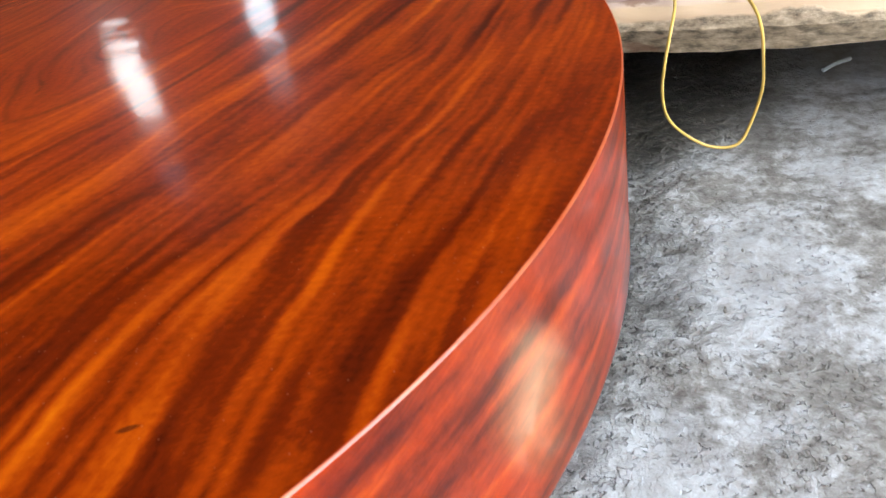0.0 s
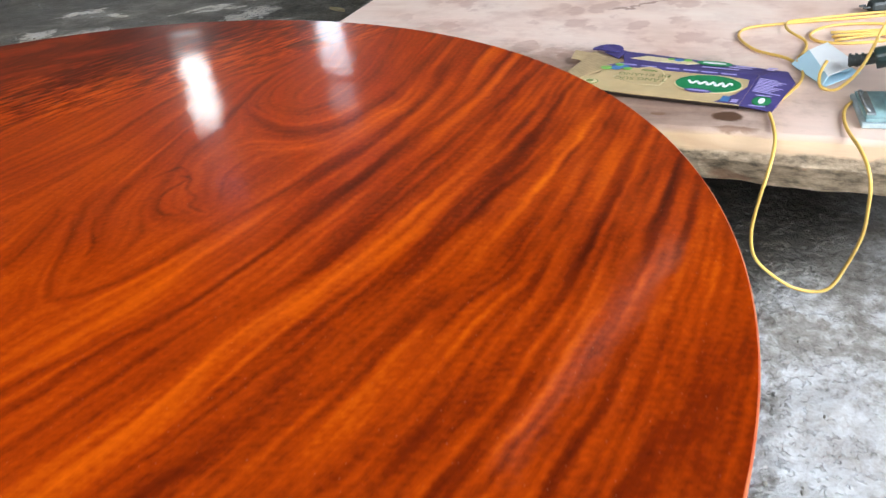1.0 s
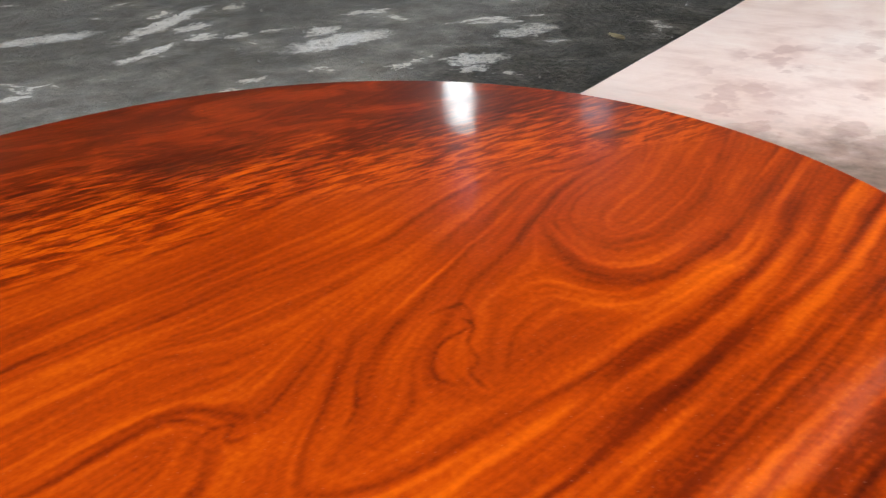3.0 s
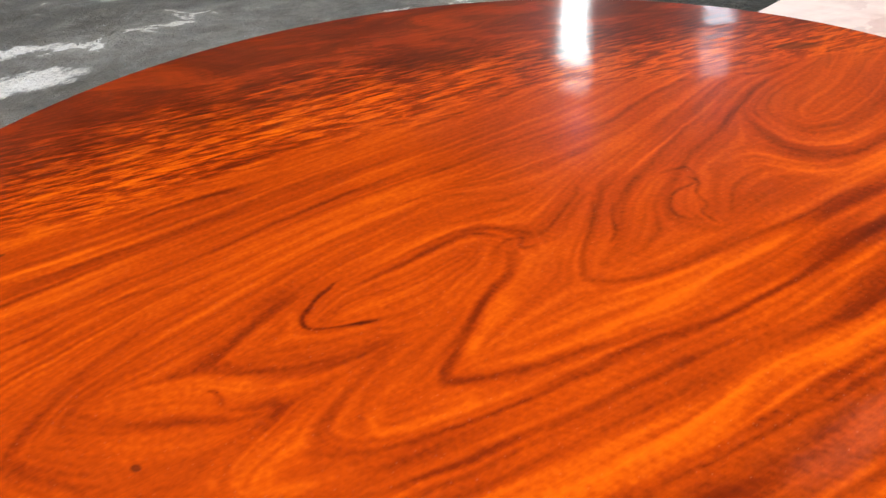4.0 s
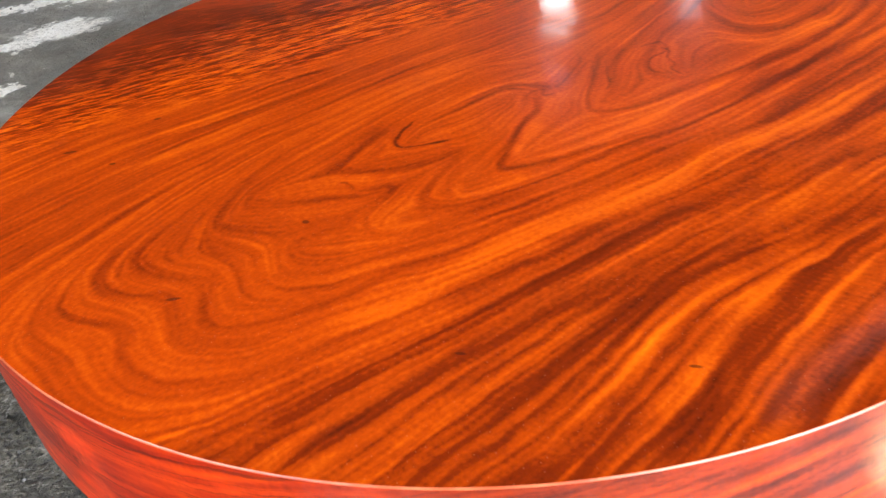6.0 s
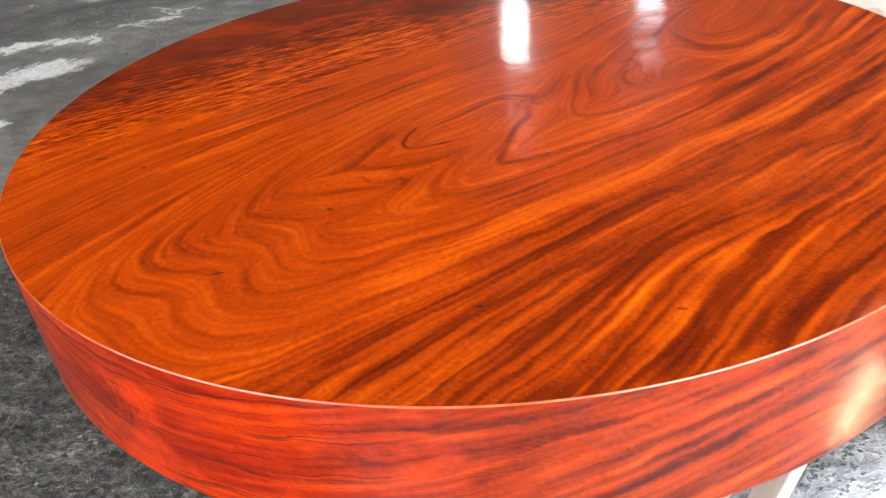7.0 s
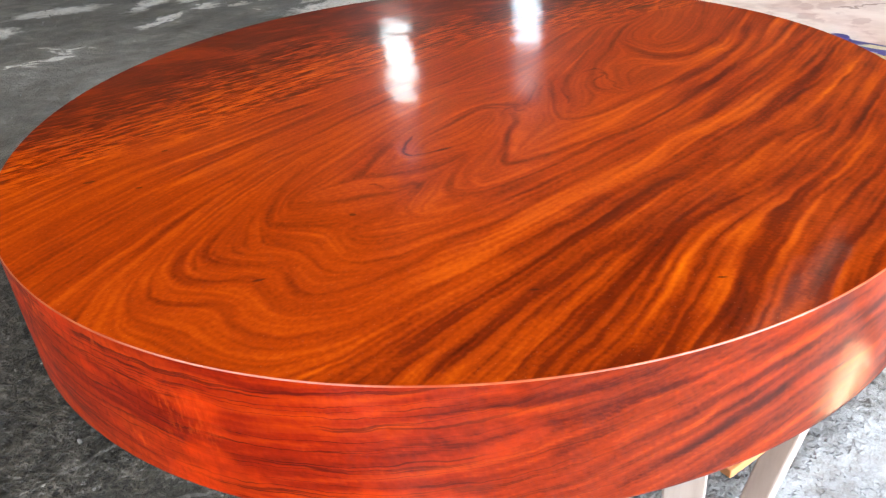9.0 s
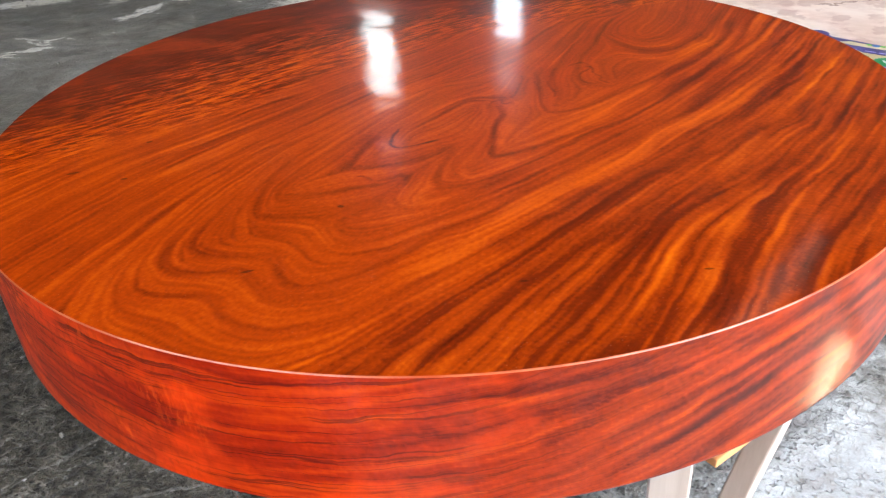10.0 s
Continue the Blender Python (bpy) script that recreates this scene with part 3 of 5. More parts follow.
def tube(points, radius, sides=8, steps=6):
    """A round cord through points, as a smooth spline."""
    pts = [Vector(p) for p in points]
    path = []
    for i in range(len(pts) - 1):
        p0, p1, p2, p3 = pts[max(i - 1, 0)], pts[i], pts[i + 1], pts[min(i + 2, len(pts) - 1)]
        for k in range(steps):
            t = k / steps
            path.append(0.5 * (2 * p1 + (p2 - p0) * t + (2 * p0 - 5 * p1 + 4 * p2 - p3) * t * t + (3 * p1 - p0 - 3 * p2 + p3) * t ** 3))
    path.append(pts[-1])
    bm = bmesh.new()
    rings, side = [], None
    for i, p in enumerate(path):
        d = (path[min(i + 1, len(path) - 1)] - path[max(i - 1, 0)]).normalized()
        side = d.orthogonal().normalized() if side is None else (side - d * side.dot(d)).normalized()
        up = d.cross(side)
        rings.append([bm.verts.new(p + radius * (math.cos(2 * math.pi * k / sides) * side + math.sin(2 * math.pi * k / sides) * up)) for k in range(sides)])
    for a, b in zip(rings, rings[1:]):
        for k in range(sides):
            bm.faces.new((a[k], a[(k + 1) % sides], b[(k + 1) % sides], b[k]))
    bm.faces.new(rings[0][::-1])
    bm.faces.new(rings[-1])
    return bm


def disc(rx, ry, at, thick=0.0006, sides=28, squeeze=0.0):
    bm = bmesh.new()
    bmesh.ops.create_cone(bm, cap_ends=True, segments=sides, radius1=1, radius2=1, depth=thick)
    for v in bm.verts:
        v.co.x *= rx
        v.co.y *= ry
        v.co += Vector(at)
    return bm


# ---- the shed ----
def ground():
    bm = bmesh.new()

    def lines(lo, hi, a, b):
        """Grid lines, close together between a and b."""
        return np.concatenate((np.linspace(lo, a, 40)[:-1], np.linspace(a, b, int((b - a) / 0.012))[:-1], np.linspace(b, hi, 40)))
    near = 3.2
    xs, ys = lines(-near, near, -1.3, 1.3), lines(-near, near, -0.8, 1.3)
    grid = {}
    for i, x in enumerate(xs):
        for j, y in enumerate(ys):
            fade = max(0.0, min(1.0, (near - max(abs(x), abs(y))) / 0.4))
            z = 0.006 * noise.fractal(Vector((x * 5, y * 5, 0)), 0.8, 2.1, 4)
            if -1.35 < x < 1.35 and -0.85 < y < 1.35:
                z += 0.0035 * noise.noise(Vector((x * 24, y * 24, 3))) + 0.0022 * noise.noise(Vector((x * 55, y * 55, 7)))
            grid[i, j] = bm.verts.new((x, y, z * fade - 0.005))
    n, m = len(xs) - 1, len(ys) - 1
    for i in range(n):
        for j in range(m):
            bm.faces.new((grid[i, j], grid[i + 1, j], grid[i + 1, j + 1], grid[i, j + 1]))
    far = 600
    ring = [bm.verts.new((sx * far, sy * far, -0.005)) for sx, sy in ((-1, -1), (1, -1), (1, 1), (-1, 1))]
    edges = ([grid[i, 0] for i in range(n + 1)], [grid[n, j] for j in range(m + 1)], [grid[i, m] for i in range(n, -1, -1)], [grid[0, j] for j in range(m, -1, -1)])
    for k, side in enumerate(edges):
        a, b = ring[k], ring[(k + 1) % 4]
        bm.faces.new([a, b] + side[::-1])
    bmesh.ops.recalc_face_normals(bm, faces=bm.faces)
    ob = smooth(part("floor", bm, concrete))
    return tagged(ob, "rough grey concrete floor with pits, its light and shade coloured in", "floor", kind="structure")


ground()


def wall_with_openings(name, a, b, h, openings, label):
    """A wall from a to b with openings (middle along the wall, width, sill, top)."""
    a, b = Vector((*a, 0)), Vector((*b, 0))
    bm = bmesh.new()
    way = (b - a).normalized()
    turn = Matrix.Translation(a) @ Matrix.Rotation(math.atan2(way.y, way.x), 4, "Z")

    def block(xa, xb, za, zb):
        g = bmesh.ops.create_cube(bm, size=1.0)["verts"]
        bmesh.ops.scale(bm, vec=(xb - xa, 0.1, zb - za), verts=g)
        bmesh.ops.translate(bm, vec=((xa + xb) / 2, 0, (za + zb) / 2), verts=g)
    at = 0.0
    for x, w, sill, top in sorted(openings):
        block(at, x - w / 2, 0, h)
        if sill > 0:
            block(x - w / 2, x + w / 2, 0, sill)
        block(x - w / 2, x + w / 2, top, h)
        at = x + w / 2
    block(at, (b - a).length, 0, h)
    bmesh.ops.transform(bm, matrix=turn, verts=bm.verts)
    return tagged(part(name, bm, plaster), label, "wall", kind="structure")


# walls out of view, added; right and front openings are cut where the lamps hang
wall_with_openings("wall_back", (-8, 5.4), (3.3, 5.4), 3.6, [(8 - 2.46, 0.27, 2.0, 3.3), (8 - 1.34, 0.22, 1.5, 2.75)], "grey plastered shed wall with narrow window slits")
wall_with_openings("wall_left", (-8, -3.2), (-8, 5.4), 3.6, [], "plain grey plastered side wall")
wall_with_openings("wall_right", (3.3, -3.2), (3.3, 5.4), 3.6, [(2.1, 2.6, 0.4, 2.8)], "grey plastered wall out of view, added with a wide opening behind the lamp")
wall_with_openings("wall_front", (-8, -3.2), (3.3, -3.2), 3.6, [(6.2, 3.6, 1.9, 3.5)], "grey plastered wall out of view, added with a high opening behind the lamp")


def dimmed_window(name, x, w, sill, top, less_dim):
    """The upper part of a window slit, out of view: panes in a thin frame, added to dim its reflection, one of them
    less.
    """
    win = thing(name, "tall window slit out of view with added dimming upper panes", "window", Matrix.Translation((x, 5.4, sill)), kind="structure")
    cuts = [0.0, less_dim[0] - sill, less_dim[1] - sill, top - sill]
    for k, (lo, hi) in enumerate(zip(cuts, cuts[1:])):
        part("pane", box(w - 0.03, 0.008, hi - lo - 0.012, (0, 0, (lo + hi) / 2)), less_dim_glass if k == 1 else dim_glass, win)
        part("window_frame", box(w - 0.024, 0.03, 0.012, (0, 0, lo)), grey_wood, win)
    for k in (-1, 1):
        part("window_frame", box(0.012, 0.03, top - sill, (k * (w / 2 - 0.006), 0, (top - sill) / 2)), grey_wood, win)
    return win


dimmed_window("window_1", -2.46, 0.27, 2.6, 3.3, (3.09, 3.24))
dimmed_window("window_2", -1.34, 0.22, 2.1, 2.75, (2.35, 2.48))


def roof():
    """Roof out of view, added to keep the sun off: sheets round a slanting gap that lets in daylight, and a small hole
    placed so that one ray of sun lands beside the table.
    """
    bm = bmesh.new()
    (gx, gy), (hx, hy), w = (0.0, 2.8), (1.2, 5.3), 0.13
    px, py, qx, qy = 2.49, -1.885, 2.89, -1.485
    hole = [(2.722 + a, -1.653 + b) for a, b in ((-0.112, -0.062), (-0.062, -0.13), (0.07, 0.0), (0.012, 0.076))]
    rim = [(px, py), (qx, py), (qx, qy), (px, qy)]
    ring = [(rim[k], rim[(k + 1) % 4], hole[(k + 1) % 4], hole[k]) for k in range(4)]
    for quad in (((-8, -3.2), (3.3, -3.2), (3.3, py), (-8, py)), ((-8, py), (px, py), (px, qy), (-8, qy)), ((qx, py), (3.3, py), (3.3, qy), (qx, qy)),
                 *ring, ((-8, qy), (3.3, qy), (3.3, gy), (-8, gy)),
                 ((-8, hy), (3.3, hy), (3.3, 5.4), (-8, 5.4)),
                 ((-8, gy), (gx - w / 2, gy), (hx - w / 2, hy), (-8, hy)), ((gx + w / 2, gy), (3.3, gy), (3.3, hy), (hx + w / 2, hy))):
        f = bm.faces.new([bm.verts.new((x, y, 3.6)) for x, y in quad])
        up = bmesh.ops.extrude_face_region(bm, geom=[f])["geom"]
        bmesh.ops.translate(bm, vec=(0, 0, 0.01), verts=[v for v in up if isinstance(v, bmesh.types.BMVert)])
    return part("ceiling", bm, roofing)


tagged(roof(), "dark sheet roof out of view, added to block the sun but for a gap and a hole", "ceiling", kind="structure")
tagged(part("backdrop", box(7, 0.05, 4, (-2, 7.2, 2.0)), bright_outside("bright_outside", OUTSIDE)), "bright daylight beyond the window slits", "backdrop", kind="structure")


# added glowing panel: colours the streak that the tabletop mirrors
tagged(part("backdrop", box(4.4, 6.4, 0.05, (0.8, 5.2, 4.6)), bright_outside("warm_glow", 0.05, (1, 0.6, 0.4))), "glowing warm panel added over the roof gap to tint its reflection", "backdrop", kind="structure")


# ---- the round table slab ----
# how the grain runs: the year lines that stand out, as tone (dark below 0), half width in mm, and way in radii:
# over the top as x, y; round the side as compass angle and height against the top
TOP_LINES, SIDE_LINES = [], []


def year_line(tone, width, *way):
    TOP_LINES.append((tone, width * 0.001 / RADIUS, np.array(way)))


def side_line(tone, width, *way):
    SIDE_LINES.append((tone, width * 0.001 / RADIUS, np.array(way)))


year_line(-0.55, 3.5, (0.114, -0.052), (0.140, -0.069), (0.165, -0.108), (0.165, -0.166), (0.177, -0.237), (0.194, -0.305), (0.216, -0.310), (0.269, -0.263), (0.306, -0.210), (0.348, -0.165), (0.410, -0.063), (0.470, 0.065), (0.532, 0.218))
year_line(-0.25, 2.5, (-0.123, -0.143), (-0.084, -0.036), (-0.026, 0.024), (0.029, 0.056))
year_line(-0.5, 3, (-0.002, -0.212), (0.034, -0.128), (0.065, -0.050), (0.109, -0.041))
year_line(-0.5, 2.2, (0.170, 0.057), (0.174, 0.120), (0.206, 0.055), (0.228, -0.015), (0.250, -0.072), (0.272, -0.079), (0.314, -0.051), (0.364, 0.013), (0.417, 0.109), (0.473, 0.210), (0.535, 0.350))
year_line(-0.7, 1.6, (0.241, 0.206), (0.268, 0.247), (0.297, 0.214), (0.284, 0.167), (0.292, 0.128), (0.316, 0.108), (0.341, 0.116))
year_line(-0.45, 5, (-0.063, -0.234), (-0.069, -0.315), (-0.058, -0.395), (-0.050, -0.418), (-0.008, -0.402), (0.035, -0.380), (0.084, -0.332), (0.105, -0.290), (0.116, -0.330), (0.117, -0.396), (0.127, -0.440), (0.157, -0.452), (0.185, -0.440))
year_line(-0.85, 3, (0.185, -0.440), (0.227, -0.398), (0.268, -0.343), (0.300, -0.286), (0.334, -0.229), (0.356, -0.186), (0.399, -0.119), (0.438, -0.059), (0.495, 0.043), (0.542, 0.174), (0.594, 0.310), (0.659, 0.460))
year_line(-0.35, 3.5, (-0.134, -0.381), (-0.144, -0.477), (-0.145, -0.543), (-0.112, -0.543), (-0.051, -0.516), (0.009, -0.474), (0.050, -0.427), (0.071, -0.450), (0.067, -0.492), (0.076, -0.528), (0.113, -0.550), (0.150, -0.530), (0.186, -0.484), (0.225, -0.432), (0.264, -0.374))
year_line(-0.3, 3, (-0.194, -0.404), (-0.182, -0.521), (-0.156, -0.610), (-0.125, -0.623), (-0.056, -0.594), (0.004, -0.564), (0.004, -0.583), (-0.009, -0.616), (0.005, -0.648), (0.039, -0.675), (0.067, -0.675))
year_line(-0.5, 3, (0.067, -0.675), (0.114, -0.643), (0.159, -0.581), (0.207, -0.519), (0.257, -0.436), (0.299, -0.369), (0.344, -0.300), (0.387, -0.219), (0.447, -0.119))
year_line(-0.4, 6, (-0.206, -0.630), (-0.209, -0.706), (-0.202, -0.743), (-0.153, -0.760), (-0.085, -0.748), (-0.049, -0.736), (-0.021, -0.772), (0.004, -0.806), (0.038, -0.819), (0.071, -0.797))
year_line(-0.65, 5, (0.071, -0.797), (0.105, -0.758), (0.153, -0.696), (0.189, -0.611), (0.242, -0.545), (0.287, -0.458), (0.333, -0.381), (0.391, -0.278), (0.437, -0.204), (0.483, -0.116), (0.535, -0.040), (0.579, 0.044), (0.631, 0.153), (0.684, 0.282))
year_line(-0.3, 4, (-0.239, -0.719), (-0.234, -0.779), (-0.219, -0.809), (-0.180, -0.824), (-0.123, -0.810), (-0.078, -0.790), (-0.043, -0.821), (-0.006, -0.853), (0.032, -0.862), (0.080, -0.840))
year_line(-0.4, 4, (-0.246, -0.842), (-0.224, -0.881), (-0.161, -0.889), (-0.104, -0.868), (-0.064, -0.877), (-0.050, -0.906), (-0.006, -0.919), (0.047, -0.916), (0.096, -0.887))
year_line(-0.35, 2.5, (-0.339, -0.823), (-0.322, -0.728), (-0.314, -0.591), (-0.296, -0.441), (-0.261, -0.290), (-0.205, -0.143), (-0.160, -0.002))
year_line(-0.35, 2.5, (-0.466, -0.796), (-0.446, -0.699), (-0.429, -0.565), (-0.402, -0.423), (-0.353, -0.284), (-0.291, -0.144), (-0.240, -0.012))
year_line(-0.3, 2, (-0.316, -0.767), (-0.310, -0.645), (-0.293, -0.503), (-0.268, -0.364), (-0.215, -0.225))
year_line(-0.25, 2, (-0.254, -0.894), (-0.277, -0.797), (-0.280, -0.659), (-0.279, -0.558))
year_line(0.35, 3, (-0.347, -0.857), (-0.339, -0.760), (-0.327, -0.642), (-0.308, -0.529), (-0.285, -0.393), (-0.232, -0.256))
year_line(0.3, 3.5, (-0.522, -0.757), (-0.501, -0.633), (-0.466, -0.492), (-0.409, -0.354), (-0.350, -0.218))
year_line(0.25, 4, (-0.193, -0.466), (-0.174, -0.379), (-0.146, -0.262), (-0.108, -0.125), (-0.068, -0.017))
year_line(0.3, 6, (-0.155, -0.668), (-0.185, -0.613), (-0.192, -0.524), (-0.186, -0.443))
year_line(0.3, 5, (-0.110, -0.502), (-0.067, -0.466), (-0.015, -0.441), (0.011, -0.412))
year_line(0.35, 5, (-0.088, -0.570), (-0.012, -0.535), (0.044, -0.490))
year_line(0.35, 7, (-0.06, -0.64), (-0.02, -0.64), (0.01, -0.67), (0.03, -0.71), (0.06, -0.72), (0.09, -0.70))
year_line(0.45, 6, (0.034, -0.621), (0.082, -0.601), (0.133, -0.557), (0.172, -0.494), (0.221, -0.442))
year_line(0.3, 4, (0.115, -0.501), (0.118, -0.521), (0.144, -0.513), (0.170, -0.490))
year_line(0.4, 4, (0.143, -0.377), (0.177, -0.408), (0.215, -0.376), (0.254, -0.316))
year_line(0.5, 4, (0.196, -0.270), (0.192, -0.200), (0.198, -0.154))
year_line(0.45, 4, (0.217, -0.282), (0.274, -0.228), (0.322, -0.149), (0.369, -0.061), (0.415, 0.047), (0.471, 0.178))
year_line(0.35, 3, (0.286, -0.112), (0.335, -0.050), (0.391, 0.027), (0.449, 0.107))
year_line(0.7, 9, (0.11, -0.84), (0.15, -0.78), (0.18, -0.74), (0.23, -0.67), (0.27, -0.59), (0.31, -0.51), (0.36, -0.42), (0.42, -0.34), (0.47, -0.24), (0.49, -0.15), (0.54, -0.08), (0.58, -0.00), (0.62, 0.11), (0.69, 0.26))
year_line(-0.35, 2, (0.195, -0.621), (0.223, -0.613), (0.236, -0.597), (0.277, -0.542))
year_line(-0.55, 5, (0.164, -0.849), (0.191, -0.793), (0.222, -0.739), (0.250, -0.703), (0.280, -0.653), (0.314, -0.594), (0.344, -0.534), (0.384, -0.475), (0.422, -0.404), (0.478, -0.324), (0.518, -0.267), (0.560, -0.208), (0.603, -0.107), (0.651, -0.012), (0.706, 0.120))
year_line(-0.65, 6, (0.194, -0.942), (0.219, -0.893), (0.253, -0.828), (0.289, -0.762), (0.326, -0.702), (0.354, -0.635), (0.380, -0.574), (0.414, -0.505), (0.450, -0.431), (0.494, -0.348), (0.550, -0.263))
year_line(0.4, 4, (0.213, -0.821), (0.251, -0.755), (0.293, -0.690), (0.335, -0.617))
year_line(-0.55, 3, (0.270, -0.953), (0.275, -0.916), (0.289, -0.887), (0.305, -0.855), (0.322, -0.811), (0.337, -0.767), (0.353, -0.735), (0.376, -0.676), (0.403, -0.605), (0.438, -0.524), (0.468, -0.457))
year_line(-0.6, 3, (0.325, -0.924), (0.338, -0.890), (0.349, -0.851), (0.360, -0.810), (0.375, -0.771), (0.394, -0.725), (0.416, -0.663), (0.440, -0.601), (0.475, -0.537), (0.502, -0.465), (0.527, -0.399), (0.568, -0.329))
year_line(-0.3, 1.6, (0.378, -0.906), (0.388, -0.866), (0.401, -0.816), (0.420, -0.772), (0.436, -0.720), (0.459, -0.660))
year_line(0.5, 5, (0.412, -0.810), (0.432, -0.740), (0.451, -0.690), (0.472, -0.638), (0.500, -0.580), (0.522, -0.523), (0.543, -0.450), (0.567, -0.378), (0.603, -0.315), (0.638, -0.233), (0.681, -0.136))
year_line(-0.7, 5, (0.457, -0.853), (0.480, -0.793), (0.498, -0.730), (0.514, -0.671), (0.522, -0.619), (0.532, -0.549), (0.549, -0.493), (0.577, -0.442), (0.620, -0.384), (0.672, -0.328), (0.709, -0.255), (0.745, -0.162))
year_line(0.55, 3, (0.466, -0.807), (0.482, -0.756), (0.498, -0.714), (0.507, -0.670))
year_line(0.6, 5, (0.518, -0.831), (0.541, -0.753), (0.553, -0.683), (0.558, -0.604), (0.571, -0.549), (0.591, -0.487), (0.619, -0.437))
year_line(-0.6, 4, (0.541, -0.826), (0.554, -0.769), (0.561, -0.703), (0.572, -0.645), (0.583, -0.597), (0.593, -0.541), (0.608, -0.498), (0.636, -0.446), (0.678, -0.390))
year_line(0.55, 6, (0.584, -0.767), (0.600, -0.708), (0.612, -0.646), (0.627, -0.568), (0.639, -0.513), (0.658, -0.454), (0.685, -0.390), (0.720, -0.322))
year_line(-0.9, 8, (0.60, -0.79), (0.62, -0.74), (0.64, -0.68), (0.64, -0.64), (0.65, -0.59), (0.66, -0.54), (0.68, -0.49), (0.69, -0.43), (0.71, -0.37), (0.73, -0.32), (0.76, -0.27))
year_line(-0.5, 3, (0.644, -0.750), (0.660, -0.684), (0.672, -0.618), (0.687, -0.552), (0.701, -0.502))
year_line(0.5, 5, (0.675, -0.698), (0.693, -0.628), (0.706, -0.553), (0.718, -0.473), (0.735, -0.406), (0.762, -0.331))
year_line(-0.75, 6, (0.693, -0.702), (0.711, -0.619), (0.722, -0.541), (0.739, -0.469), (0.758, -0.409), (0.772, -0.366))
year_line(-0.6, 5, (0.734, -0.657), (0.749, -0.592), (0.767, -0.526), (0.787, -0.475))
year_line(-0.85, 9, (0.63, -0.07), (0.65, -0.02), (0.68, 0.05), (0.71, 0.12), (0.74, 0.20), (0.76, 0.27), (0.79, 0.35), (0.81, 0.45), (0.84, 0.55))
year_line(-0.4, 3, (0.709, 0.209), (0.736, 0.288), (0.767, 0.385), (0.795, 0.498))
year_line(0.75, 9, (0.69, -0.06), (0.71, -0.03), (0.73, 0.03), (0.76, 0.10), (0.79, 0.18), (0.82, 0.26), (0.85, 0.35), (0.88, 0.45))
year_line(-0.8, 7, (0.74, -0.05), (0.76, -0.03), (0.78, 0.04), (0.80, 0.10), (0.82, 0.18), (0.85, 0.27), (0.88, 0.35), (0.90, 0.42))
year_line(-0.5, 6, (0.823, -0.037), (0.835, 0.013), (0.852, 0.072), (0.870, 0.142), (0.885, 0.202), (0.906, 0.289), (0.928, 0.359))
year_line(0.4, 5, (0.793, -0.040), (0.815, 0.037), (0.837, 0.102), (0.867, 0.207), (0.892, 0.310))
year_line(-0.75, 5, (0.858, -0.027), (0.871, 0.020), (0.890, 0.080), (0.904, 0.148), (0.929, 0.227), (0.947, 0.283))
year_line(0.35, 5, (0.845, -0.017), (0.860, 0.045), (0.882, 0.127), (0.906, 0.213), (0.934, 0.304))
year_line(-0.7, 5, (0.897, -0.020), (0.911, 0.014), (0.927, 0.072), (0.943, 0.137), (0.964, 0.208))
year_line(0.45, 5, (0.884, -0.022), (0.904, 0.046), (0.921, 0.109), (0.948, 0.201))
year_line(-0.45, 4, (0.922, -0.021), (0.943, 0.033), (0.960, 0.092), (0.973, 0.142))
year_line(0.5, 7, (0.95, -0.01), (0.96, 0.04), (0.97, 0.08), (0.98, 0.12))
year_line(-0.55, 4, (0.972, -0.011), (0.979, 0.027), (0.981, 0.060))
year_line(0.7, 8, (0.58, -0.05), (0.61, -0.00), (0.64, 0.05), (0.66, 0.11), (0.68, 0.18), (0.71, 0.26), (0.74, 0.34), (0.77, 0.43), (0.80, 0.53))
year_line(-0.65, 5, (0.529, -0.047), (0.546, 0.005), (0.565, 0.063), (0.593, 0.124), (0.623, 0.201), (0.657, 0.289), (0.684, 0.375), (0.730, 0.474), (0.763, 0.586))
year_line(0.5, 4, (0.505, -0.019), (0.526, 0.041), (0.544, 0.106), (0.570, 0.161), (0.602, 0.232), (0.636, 0.326), (0.667, 0.434), (0.697, 0.560))
year_line(-0.55, 5, (0.482, 0.033), (0.508, 0.120), (0.545, 0.201), (0.575, 0.284), (0.610, 0.380), (0.637, 0.481), (0.657, 0.606), (0.674, 0.672))
year_line(0.45, 4, (0.459, 0.083), (0.489, 0.169), (0.530, 0.246), (0.563, 0.330), (0.593, 0.425), (0.611, 0.532), (0.632, 0.657))
year_line(-0.6, 6, (0.455, 0.122), (0.489, 0.204), (0.523, 0.270), (0.554, 0.336), (0.578, 0.423), (0.595, 0.530), (0.611, 0.678))
year_line(0.35, 4, (0.404, 0.103), (0.441, 0.185), (0.481, 0.265), (0.516, 0.338), (0.551, 0.436), (0.570, 0.567))
year_line(-0.45, 8, (0.30, 0.45), (0.35, 0.40), (0.41, 0.36), (0.47, 0.38), (0.50, 0.43), (0.53, 0.52), (0.55, 0.63), (0.57, 0.76))
year_line(-0.4, 5, (0.345, 0.485), (0.388, 0.443), (0.417, 0.456), (0.455, 0.497), (0.480, 0.579), (0.488, 0.687), (0.487, 0.822))
year_line(0.3, 5, (0.314, 0.463), (0.372, 0.407), (0.418, 0.396), (0.466, 0.423), (0.495, 0.492), (0.512, 0.592), (0.526, 0.731))
year_line(0.35, 8, (0.32, 0.28), (0.35, 0.33), (0.40, 0.31), (0.47, 0.31), (0.51, 0.37), (0.54, 0.46))
year_line(-0.35, 3, (0.219, 0.117), (0.218, 0.211), (0.223, 0.328), (0.238, 0.450), (0.247, 0.596))
